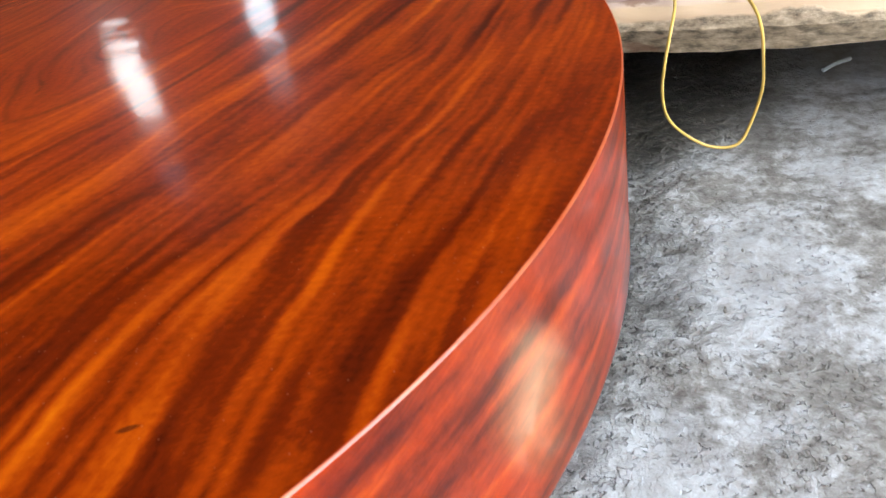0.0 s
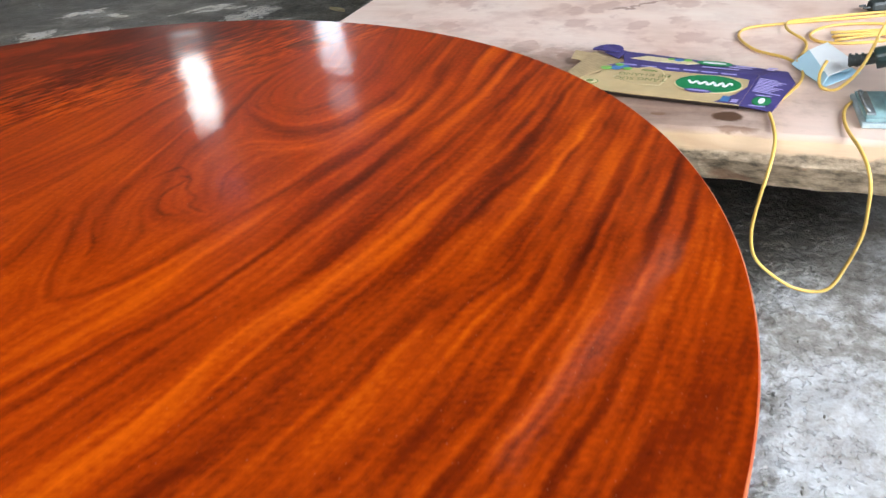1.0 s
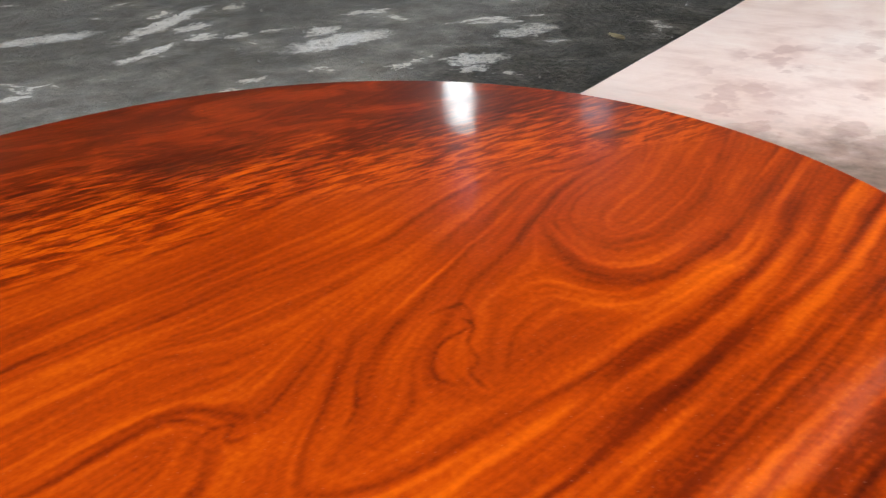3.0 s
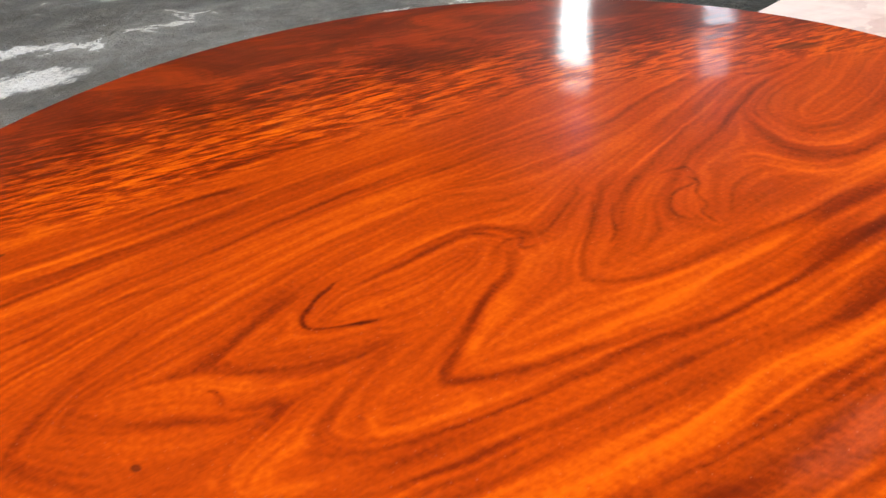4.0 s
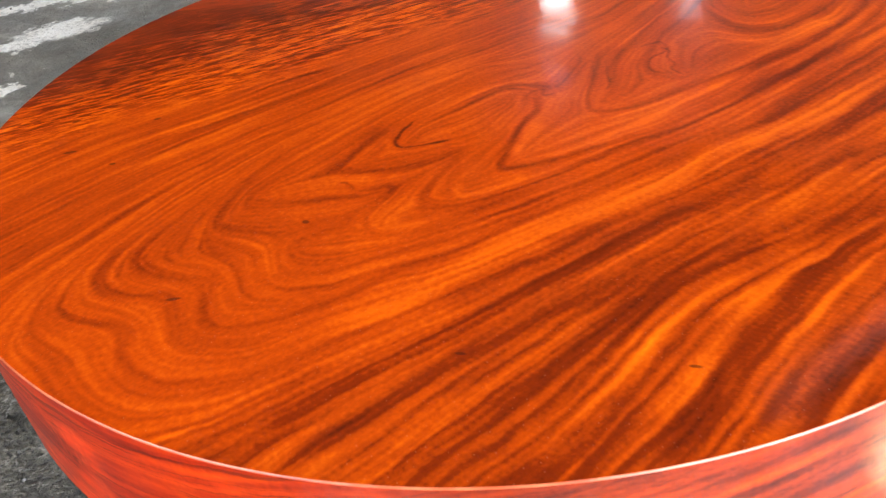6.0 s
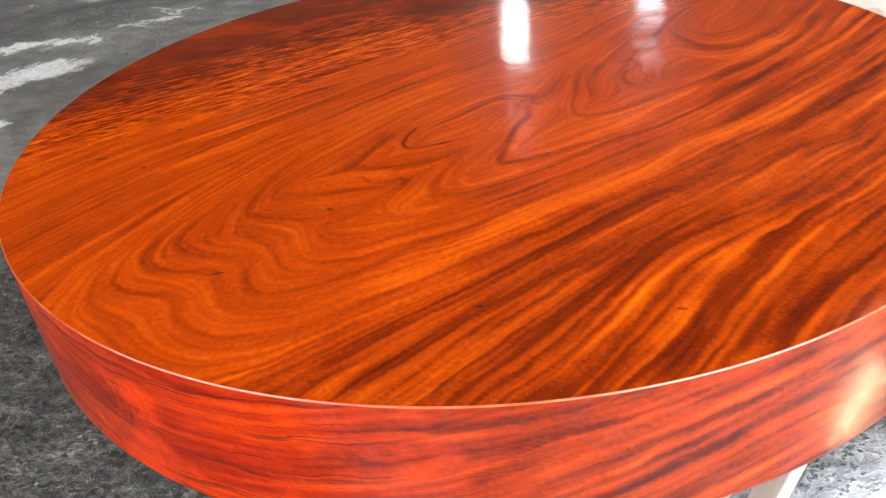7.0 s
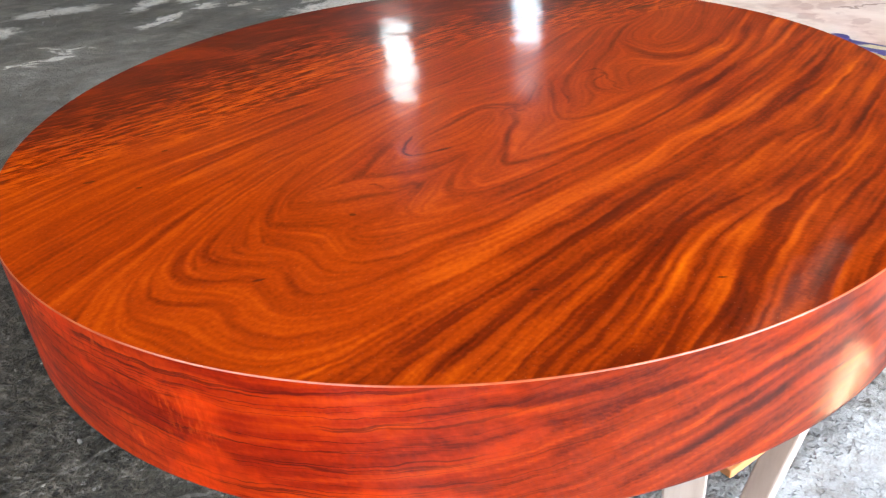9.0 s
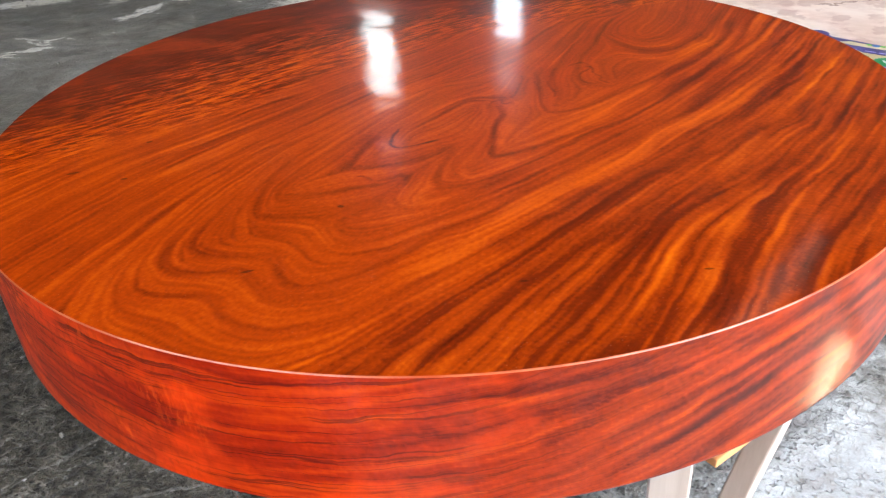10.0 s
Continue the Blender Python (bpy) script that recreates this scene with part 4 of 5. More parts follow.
year_line(0.35, 3, (0.195, 0.185), (0.208, 0.280), (0.230, 0.395), (0.240, 0.503))
year_line(-0.3, 3, (0.009, 0.198), (0.047, 0.262), (0.095, 0.348), (0.121, 0.457), (0.159, 0.570))
year_line(-0.35, 3, (0.263, 0.188), (0.265, 0.298), (0.279, 0.422), (0.286, 0.560), (0.303, 0.652))
year_line(-0.6, 3, (0.233, 0.627), (0.282, 0.655), (0.318, 0.723), (0.327, 0.756))
year_line(0.3, 3, (0.290, 0.688), (0.322, 0.742), (0.343, 0.770))
year_line(-0.4, 2, (0.378, 0.695), (0.368, 0.759), (0.356, 0.819))
year_line(-0.45, 3, (-0.514, -0.568), (-0.476, -0.473), (-0.420, -0.383), (-0.355, -0.257), (-0.280, -0.096), (-0.214, 0.051))
year_line(-0.35, 2.5, (-0.386, -0.615), (-0.351, -0.495), (-0.295, -0.378), (-0.240, -0.231), (-0.189, -0.085), (-0.104, 0.068), (-0.029, 0.224))
year_line(0.4, 4, (-0.466, -0.653), (-0.438, -0.561), (-0.364, -0.430), (-0.325, -0.313), (-0.258, -0.153), (-0.174, 0.029))
year_line(0.45, 3, (-0.125, -0.044), (-0.109, -0.015), (-0.095, 0.007))
year_line(-0.45, 2, (-0.334, -0.577), (-0.307, -0.479), (-0.278, -0.394), (-0.233, -0.318))
year_line(0.35, 4, (-0.551, -0.602), (-0.512, -0.489), (-0.455, -0.389), (-0.406, -0.299))
year_line(-0.5, 3, (-0.421, -0.232), (-0.390, -0.152), (-0.342, -0.085))
year_line(0.5, 5, (-0.612, -0.429), (-0.556, -0.343), (-0.519, -0.262), (-0.488, -0.168), (-0.431, -0.046))
year_line(-0.3, 3, (-0.139, -0.494), (-0.119, -0.416), (-0.092, -0.325), (-0.070, -0.245))
year_line(0.35, 5, (-0.065, -0.430), (-0.075, -0.346), (-0.068, -0.262), (-0.043, -0.180), (-0.008, -0.089))
year_line(-2.2, 1.3, (-0.028, -0.214), (-0.029, -0.256), (-0.023, -0.290), (-0.008, -0.310), (0.015, -0.310), (0.042, -0.288), (0.074, -0.259))
year_line(-0.7, 1.2, (0.014, -0.285), (0.013, -0.252), (0.042, -0.204))
year_line(-1.2, 1.4, (-0.030, -0.452), (-0.016, -0.449), (0.005, -0.459))
year_line(-0.9, 1.2, (0.278, 0.223), (0.301, 0.215), (0.311, 0.182), (0.336, 0.153), (0.338, 0.131), (0.367, 0.114))
year_line(-0.7, 1.3, (0.214, 0.109), (0.228, 0.073), (0.250, 0.041), (0.254, 0.007))
year_line(-0.7, 1.5, (0.125, -0.086), (0.123, -0.048), (0.142, -0.029), (0.149, -0.050), (0.168, -0.033))
year_line(0.5, 1.5, (-0.036, -0.034), (-0.031, -0.010), (-0.020, 0.013))
year_line(0.9, 1, (0.710, 0.192), (0.723, 0.190), (0.738, 0.193), (0.750, 0.223))
year_line(0.8, 1, (0.715, 0.214), (0.726, 0.239), (0.736, 0.251))
year_line(0.7, 1, (0.538, 0.424), (0.553, 0.435), (0.572, 0.433))

side_line(-0.7, 4, (-1.678, -0.006), (-1.612, -0.005), (-1.553, -0.012), (-1.509, -0.019), (-1.454, -0.016))
side_line(-0.3, 4, (-1.994, -0.131), (-1.874, -0.137), (-1.781, -0.143), (-1.721, -0.157), (-1.658, -0.169))
side_line(-0.6, 2.5, (-1.562, -0.051), (-1.506, -0.060), (-1.433, -0.051), (-1.375, -0.041), (-1.313, -0.021), (-1.272, -0.015))
side_line(-0.5, 2.5, (-1.590, -0.114), (-1.516, -0.111), (-1.443, -0.113), (-1.362, -0.105), (-1.277, -0.088))
side_line(-0.65, 3, (-1.631, -0.171), (-1.551, -0.163), (-1.466, -0.154), (-1.388, -0.146), (-1.280, -0.132))
side_line(-0.5, 3, (-1.583, -0.195), (-1.508, -0.193), (-1.426, -0.186), (-1.337, -0.165), (-1.282, -0.153))
side_line(-0.4, 4, (-2.072, -0.066), (-2.077, -0.150), (-1.976, -0.167), (-1.887, -0.183), (-1.806, -0.203), (-1.734, -0.220))
side_line(0.8, 7, (-1.896, -0.059), (-1.828, -0.064), (-1.781, -0.078), (-1.738, -0.096))
side_line(0.9, 5, (-1.709, -0.216), (-1.665, -0.219), (-1.645, -0.223))
side_line(0.6, 8, (-1.833, -0.158), (-1.762, -0.158), (-1.700, -0.165), (-1.648, -0.185))
side_line(0.5, 6, (-1.560, -0.092), (-1.500, -0.087), (-1.433, -0.084), (-1.369, -0.074), (-1.306, -0.059))
side_line(0.5, 5, (-1.514, -0.041), (-1.457, -0.034), (-1.403, -0.026), (-1.352, -0.019))
side_line(0.4, 4, (-1.599, -0.154), (-1.522, -0.142), (-1.440, -0.133), (-1.364, -0.126))
side_line(-0.6, 3, (-2.077, -0.014), (-2.105, -0.107))
side_line(-0.6, 7, (-1.273, -0.037), (-1.224, -0.027), (-1.151, -0.026), (-1.077, -0.020), (-1.015, -0.021), (-0.951, -0.016))
side_line(-0.65, 4, (-1.279, -0.118), (-1.227, -0.101), (-1.161, -0.081), (-1.096, -0.071), (-1.039, -0.058), (-0.992, -0.051), (-0.943, -0.046), (-0.880, -0.039))
side_line(-0.6, 5, (-1.147, -0.134), (-1.111, -0.117), (-1.075, -0.097), (-1.044, -0.077), (-1.013, -0.067))
side_line(-0.75, 6, (-1.179, -0.198), (-1.126, -0.178), (-1.073, -0.159), (-1.020, -0.137), (-0.965, -0.113), (-0.909, -0.097), (-0.849, -0.084), (-0.784, -0.075), (-0.713, -0.060), (-0.630, -0.050))
side_line(-0.7, 5, (-1.049, -0.213), (-0.983, -0.186), (-0.914, -0.165), (-0.847, -0.140), (-0.775, -0.122), (-0.701, -0.106))
side_line(0.8, 6, (-1.153, -0.191), (-1.105, -0.172), (-1.047, -0.144), (-0.987, -0.118), (-0.932, -0.101), (-0.874, -0.083), (-0.813, -0.064), (-0.746, -0.051), (-0.669, -0.039))
side_line(0.8, 3, (-0.951, -0.144), (-0.917, -0.131), (-0.894, -0.122))
side_line(0.6, 6, (-0.984, -0.162), (-0.916, -0.138), (-0.857, -0.115), (-0.794, -0.096), (-0.724, -0.078), (-0.644, -0.064))
side_line(0.6, 7, (-1.243, -0.032), (-1.209, -0.028), (-1.176, -0.045))
side_line(0.6, 6, (-1.276, -0.083), (-1.226, -0.073), (-1.166, -0.056), (-1.111, -0.048))
side_line(0.5, 5, (-1.033, -0.078), (-0.969, -0.063), (-0.903, -0.045), (-0.837, -0.035))
side_line(-0.4, 3, (-1.282, -0.153), (-1.209, -0.140), (-1.147, -0.116))
side_line(0.5, 5, (-1.251, -0.162), (-1.188, -0.153), (-1.126, -0.137))
side_line(-0.8, 7, (-0.655, -0.046), (-0.600, -0.053), (-0.536, -0.055), (-0.464, -0.060), (-0.370, -0.064))
side_line(-0.6, 6, (-0.609, -0.125), (-0.543, -0.131), (-0.477, -0.125), (-0.402, -0.128), (-0.319, -0.117))
side_line(0.8, 8, (-0.670, -0.019), (-0.613, -0.024), (-0.556, -0.029), (-0.492, -0.031))
side_line(0.6, 6, (-0.644, -0.100), (-0.582, -0.106), (-0.518, -0.107), (-0.459, -0.102), (-0.379, -0.107))
side_line(-0.6, 5, (-0.703, -0.031), (-0.661, -0.025), (-0.606, -0.022))
side_line(-0.6, 6, (-0.549, -0.208), (-0.478, -0.204), (-0.397, -0.201), (-0.320, -0.193))


def spline(way, gap):
    """Places along a smooth curve through the points, about gap apart."""
    p = np.vstack((2 * way[0] - way[1], way, 2 * way[-1] - way[-2]))
    out = []
    for i in range(1, len(p) - 2):
        t = np.linspace(0, 1, max(2, int(np.linalg.norm(p[i + 1] - p[i]) / gap)), endpoint=False)[:, None]
        out.append(0.5 * (2 * p[i] + (p[i + 1] - p[i - 1]) * t + (2 * p[i - 1] - 5 * p[i] + 4 * p[i + 1] - p[i + 2]) * t ** 2 + (3 * p[i] - p[i - 1] - 3 * p[i + 1] + p[i + 2]) * t ** 3))
    return np.vstack(out + [way[-1:]])


def net(lo, hi, cell):
    """The nodes of a net over a rectangle."""
    return np.meshgrid(np.arange(lo[0], hi[0] + cell, cell), np.arange(lo[1], hi[1] + cell, cell), indexing="ij")


def between(grid, lo, cell, x, y):
    """Values of a net, read between its nodes."""
    fx, fy = np.clip((x - lo[0]) / cell, 0, grid.shape[0] - 1.001), np.clip((y - lo[1]) / cell, 0, grid.shape[1] - 1.001)
    i, j = fx.astype(int), fy.astype(int)
    a, b = fx - i, fy - j
    return grid[i, j] * (1 - a) * (1 - b) + grid[i + 1, j] * a * (1 - b) + grid[i, j + 1] * (1 - a) * b + grid[i + 1, j + 1] * a * b


def soft_noise(x, y, size, seed):
    """Smooth values between -1 and 1, in patches of that size."""
    lo = x.min(), y.min()
    shape = int((x.max() - lo[0]) / size) + 3, int((y.max() - lo[1]) / size) + 3
    grid = np.random.RandomState(seed).uniform(-1, 1, shape)
    fx, fy = (x - lo[0]) / size, (y - lo[1]) / size
    i, j = fx.astype(int), fy.astype(int)
    a, b = fx - i, fy - j
    a, b = a * a * (3 - 2 * a), b * b * (3 - 2 * b)
    return grid[i, j] * (1 - a) * (1 - b) + grid[i + 1, j] * a * (1 - b) + grid[i, j + 1] * (1 - a) * b + grid[i + 1, j + 1] * a * b


def fibre_way(lines, lo, hi, cell):
    """The fibres' direction: that of the year lines near by, the nearest first."""
    x, y = net(lo, hi, cell)
    c, s = np.zeros(x.shape), np.zeros(x.shape)
    for tone, width, way in lines:
        p = spline(way, 0.03)
        d = np.gradient(p, axis=0)
        for (px, py), a in zip(p, 2 * np.arctan2(d[:, 1], d[:, 0])):
            w = 1 / ((x - px) ** 2 + (y - py) ** 2 + 0.0006) ** 1.6
            c += w * math.cos(a)
            s += w * math.sin(a)
    return np.arctan2(s, c) / 2


def streak_fields(lines, lo, hi, cell, seed):
    """Thin, wide and broad streaks: scattered values drawn out along the fibres."""
    step, count, gap = 0.0045, 34, 0.02
    turn = fibre_way(lines, lo, hi, gap)
    cosines, sines = np.cos(turn), np.sin(turn)
    x0, y0 = net(lo, hi, cell)
    shape = x0.shape
    rnd = np.random.RandomState(seed)
    thin = rnd.uniform(-1, 1, shape)
    coarse = rnd.uniform(-1, 1, (shape[0] // 3 + 1, shape[1] // 3 + 1))
    broad = soft_noise(x0, y0, 0.018, seed + 1)
    sums = [np.zeros(shape), np.zeros(shape), np.zeros(shape)]
    for sign in (1, -1):
        x, y = x0.copy(), y0.copy()
        hx, hy = np.full(shape, sign * 0.7), np.full(shape, sign * 0.7)
        for k in range(count):
            i, j = np.clip(((x - lo[0]) / gap + 0.5).astype(int), 0, turn.shape[0] - 1), np.clip(((y - lo[1]) / gap + 0.5).astype(int), 0, turn.shape[1] - 1)
            dx, dy = cosines[i, j], sines[i, j]
            back = np.where(dx * hx + dy * hy < 0, -1, 1)
            hx, hy = dx * back, dy * back
            x, y = x + step * hx, y + step * hy
            i, j = np.clip(((x - lo[0]) / cell + 0.5).astype(int), 0, shape[0] - 1), np.clip(((y - lo[1]) / cell + 0.5).astype(int), 0, shape[1] - 1)
            sums[0] += thin[i, j] * (1 - k / count)
            sums[1] += coarse[i // 3, j // 3]
            sums[2] += broad[i, j]
    for f in sums:
        f[1:-1, 1:-1] = (2 * f[1:-1, 1:-1] + f[:-2, 1:-1] + f[2:, 1:-1] + f[1:-1, :-2] + f[1:-1, 2:]) / 6
    return [f / f.std() for f in sums]


def figure_field(lines, lo, hi, cell):
    """How dark or pale the year lines make the wood."""
    total = np.zeros(net(lo, hi, cell)[0].shape)
    n, m = total.shape
    rnd = np.random.RandomState(8)
    for tone, width, way in lines:
        p = spline(way, 0.004)
        t = np.linspace(0, 1, len(p))
        power = np.minimum(1, np.minimum(t, 1 - t) / 0.14) ** 0.7 * (0.85 + 0.25 * np.interp(t, np.linspace(0, 1, 9), rnd.uniform(-1, 1, 9)))
        wide = width * 0.68 * (1 + 0.35 * np.interp(t, np.linspace(0, 1, 12), rnd.uniform(-1, 1, 12)))
        layer = np.zeros((n, m))
        for (px, py), s, w in zip(p, power, wide):
            r = int(2.6 * w / cell) + 2
            i, j = int((px - lo[0]) / cell), int((py - lo[1]) / cell)
            i0, i1, j0, j1 = max(i - r, 0), min(i + r + 2, n), max(j - r, 0), min(j + r + 2, m)
            if i0 >= i1 or j0 >= j1:
                continue
            dx, dy = np.arange(i0, i1) * cell + lo[0] - px, np.arange(j0, j1) * cell + lo[1] - py
            spot = s * np.outer(np.exp(-(dx / w) ** 2 / 2), np.exp(-(dy / w) ** 2 / 2))
            np.maximum(layer[i0:i1, j0:j1], spot, out=layer[i0:i1, j0:j1])
        total += tone * layer
    return total


def grain(lines, lo, hi, cell, x, y, seed):
    """Thin and wide streaks and the figure's tone, for places in radii."""
    wx = x + 0.0015 * soft_noise(x, y, 0.02, 1) + 0.0025 * soft_noise(x, y, 0.065, 2)
    wy = y + 0.0015 * soft_noise(x, y, 0.02, 3) + 0.0025 * soft_noise(x, y, 0.065, 4)
    thin, wide, broad = [between(f, lo, cell, wx, wy) for f in streak_fields(lines, lo, hi, cell, seed)]
    return thin, wide, broad, between(figure_field(lines, lo, hi, cell), lo, cell, wx, wy)


def heart_edge(y):
    """Where the dark heartwood ends, across the board."""
    return np.interp(y, (-0.7, -0.449, -0.211, 0.093, 0.418, 0.6, 0.78, 1.0), (-0.98, -0.8, -0.62, -0.465, -0.262, 0.0, 0.22, 0.46))


def fold_middle(y):
    """The middle of the arched figure, across the board."""
    return np.interp(y, (-1, -0.918, -0.4, 0.085, 0.5, 1), (-0.1, -0.045, 0.15, 0.34, 0.38, 0.4))


def put_layers(me, idx, layers):
    for name, p, q in layers:
        me.uv_layers.new(name=name).data.foreach_set("uv", np.stack((p[idx], q[idx]), -1).ravel())


ARRIS = 0.001


def round_top(parent):
    """The flat top, on a square net drawn out to a round."""
    n, flat_r = 720, RADIUS - ARRIS
    ax = np.linspace(-1, 1, n + 1)
    a, b = np.meshgrid(ax, ax, indexing="ij")
    wide = np.abs(a) >= np.abs(b)
    big, small = np.where(wide, a, b), np.where(wide, b, a)
    phi = math.pi / 4 * small / np.where(big == 0, 1, big)
    x, y = np.where(wide, big * np.cos(phi), big * np.sin(phi)).ravel(), np.where(wide, big * np.sin(phi), big * np.cos(phi)).ravel()
    at = np.arange((n + 1) ** 2).reshape(n + 1, n + 1)
    quads = np.stack((at[:-1, :-1], at[1:, :-1], at[1:, 1:], at[:-1, 1:]), -1).reshape(-1, 4)
    me = bpy.data.meshes.new("top")
    me.vertices.add(x.size)
    me.vertices.foreach_set("co", np.stack((x * flat_r, y * flat_r, np.full(x.size, TOP)), -1).ravel())
    me.loops.add(quads.size)
    me.loops.foreach_set("vertex_index", quads.ravel().astype(np.int32))
    me.polygons.add(len(quads))
    me.polygons.foreach_set("loop_start", np.arange(0, quads.size, 4, dtype=np.int32))
    me.update(calc_edges=True)
    thin, streak, broad, tone = grain(TOP_LINES, (-1.06, -1.06), (1.06, 1.06), 0.003, x, y, 21)
    # the folded middle is calmer, the straight-grained side darker and more striped
    off = x - fold_middle(y)
    calm = np.exp(-(off / 0.2) ** 2)
    straight = np.clip((off - 0.12) / 0.3, 0, 1)
    left = 1 - 0.35 * np.clip((-off - 0.1) / 0.2, 0, 1)
    tone = tone * (0.95 - 0.2 * straight + calm * np.where(y < -0.45, -0.3, 0.3)) + broad * (0.11 - 0.085 * calm + 0.05 * straight) * left - straight * np.interp(y, (-0.5, 0.0, 0.4), (0.38, 0.18, 0.1))
    put_layers(me, quads.ravel(), (("streaks", thin * (1 - 0.4 * calm) * left, streak * (1 - 0.78 * calm + 0.25 * straight) * left), ("figure", tone, 0.85 * (x - heart_edge(y)))))
    me.polygons.foreach_set("use_smooth", np.ones(len(quads), dtype=bool))
    me.materials.append(top_wood)
    ob = new("top", me)
    ob.parent = parent
    return tagged(ob, "glossy orange-brown top with dark swirling grain")


def ringed(name, levels, mat, parent, label, n=720):
    """A closed band round the table through rings of (radius, height)."""
    co, faces = [], []
    for r, z in levels:
        co += [(r * math.cos(2 * math.pi * k / n), r * math.sin(2 * math.pi * k / n), z) for k in range(n)]
    for i in range(len(levels) - 1):
        faces += [(i * n + k, (i + 1) * n + k, (i + 1) * n + (k + 1) % n, i * n + (k + 1) % n) for k in range(n)]
    me = bpy.data.meshes.new(name)
    me.from_pydata(co, [], faces)
    me.materials.append(mat)
    ob = new(name, me)
    ob.parent = parent
    return tagged(smooth(ob), label)


def round_arris(parent):
    """The edge between top and side, coloured pale for its highlight: nearly a small chamfer, eased at both ends."""
    r, z, levels = RADIUS - ARRIS, TOP, [(RADIUS - ARRIS, TOP)]
    for turn, size in ((12, 0.06), (26, 0.08), (36, 0.22), (42, 0.28), (48, 0.28), (54, 0.22), (66, 0.08), (80, 0.06)):
        r, z = r + size * math.cos(radians(turn)), z - size * math.sin(radians(turn))
        levels.append((r, z))
    run, drop = r - levels[0][0], TOP - z
    levels = [(RADIUS - ARRIS + (a - levels[0][0]) / run * ARRIS, TOP - (TOP - b) / drop * ARRIS) for a, b in levels]
    return ringed("arris", levels, arris_wood, parent, "thin edge of the tabletop, coloured pale for its highlight")


def side_lean(az):
    """How steeply the grain climbs round the side, by the compass angle in degrees."""
    return np.interp(az, (-180, -125, -92, -80, -52, -10, 30, 180), (0, -0.12, 0.0, 0.08, 0.34, 0.3, 0, 0))


def round_side(parent):
    n, rows = 1100, 54
    deg = np.linspace(-270, 90, n + 1)
    arc = np.radians(deg) * RADIUS
    wrapped = np.where(deg < -180, deg + 360, deg)
    climb = np.concatenate(([0], np.cumsum(np.diff(arc) * side_lean(wrapped)[1:])))
    thick = 0.119 + 0.008 * np.maximum(0.0, np.cos(np.radians(deg + 125))) ** 3
    down = np.linspace(0, 1, rows + 1)[:, None]
    z = TOP - ARRIS - down * (thick - ARRIS - 0.0025)[None]
    z = np.vstack((z, TOP - thick))
    r = np.full(z.shape, RADIUS)
    r[-1] -= 0.003
    a = np.broadcast_to(np.radians(deg), z.shape)
    co = np.stack((r * np.cos(a), r * np.sin(a), z), -1).reshape(-1, 3)
    co = np.vstack((co, (0, 0, TOP - 0.119)))
    m, faces = n + 1, []
    for i in range(rows + 1):
        faces += [(i * m + k, (i + 1) * m + k, (i + 1) * m + k + 1, i * m + k + 1) for k in range(n)]
    faces += [((rows + 1) * m + k, len(co) - 1, (rows + 1) * m + k + 1) for k in range(n)]
    me = bpy.data.meshes.new("side")
    me.from_pydata(co.tolist(), [], faces)
    ax, ay = np.append(a.ravel(), 0), np.append((z.ravel() - TOP) / RADIUS, 0)
    thin, streak, broad, tone = grain(SIDE_LINES, (-3.0, -0.3), (0.7, 0.03), 0.003, ax, ay, 33)
    idx = np.zeros(len(me.loops), dtype=np.int32)
    me.loops.foreach_get("vertex_index", idx)
    put_layers(me, idx, (("grain", np.append((z - TOP - climb[None]).ravel(), 0), np.append(np.broadcast_to(arc, z.shape).ravel(), 0)),
                         ("streaks", thin, streak), ("figure", tone + 0.15 * broad, ax)))
    me.materials.append(side_wood)
    ob = new("side", me)
    ob.parent = parent
    return tagged(smooth(ob), "glossy deep red side with streaked grain")


table = thing("round_tabletop", "thick round solid-wood tabletop under glossy red-brown varnish", "tabletop")
round_top(table)
round_arris(table)
round_side(table)


# ---- the trestle under it ----
def trestle():
    t = thing("trestle", "low trestle of pale squared timber under the tabletop", "trestle")
    top = TOP - 0.137
    part("post", beam((0.285, -0.3, 0), (0.285, -0.3, top - 0.03), 0.034, 0.045), pale_wood, t)
    part("post", beam((0.3, 0.28, 0), (0.3, 0.28, top - 0.03), 0.034, 0.045), pale_wood, t)
    part("post", beam((-0.2, -0.16, 0), (-0.2, -0.16, top - 0.03), 0.034, 0.045), pale_wood, t)
    part("post", beam((-0.26, 0.26, 0), (-0.26, 0.26, top - 0.03), 0.034, 0.045), pale_wood, t)
    part("rail", beam((0.285, -0.28, top - 0.015), (0.3, 0.31, top - 0.015), 0.05, 0.03), pale_wood, t)
    part("rail", beam((-0.26, -0.29, top - 0.015), (-0.26, 0.3, top - 0.015), 0.05, 0.03), pale_wood, t)
    part("brace", beam((0.378, -0.22, 0.285), (0.325, -0.22, 0.0), 0.023, 0.023, spin=0.5), pale_wood, t, "slanting pale timber brace")
    return t


trestle()
shim = part("plywood_offcut", box(0.09, 0.09, 0.008, bevel=0.001), ply)
shim.matrix_world = pose(0.305, -0.292, TOP - 0.133, 0, 0, 55)
tagged(shim, "thin orange plywood offcut wedged under the tabletop", "offcut")


# ---- the raw slab beside it ----
SLAB_TOP = 0.236
SLAB_AT = Matrix(((0.949, 0.19, 0, -0.1195), (-0.316, 0.982, 0, 0.768), (0, 0, 1, SLAB_TOP), (0, 0, 0, 1)))


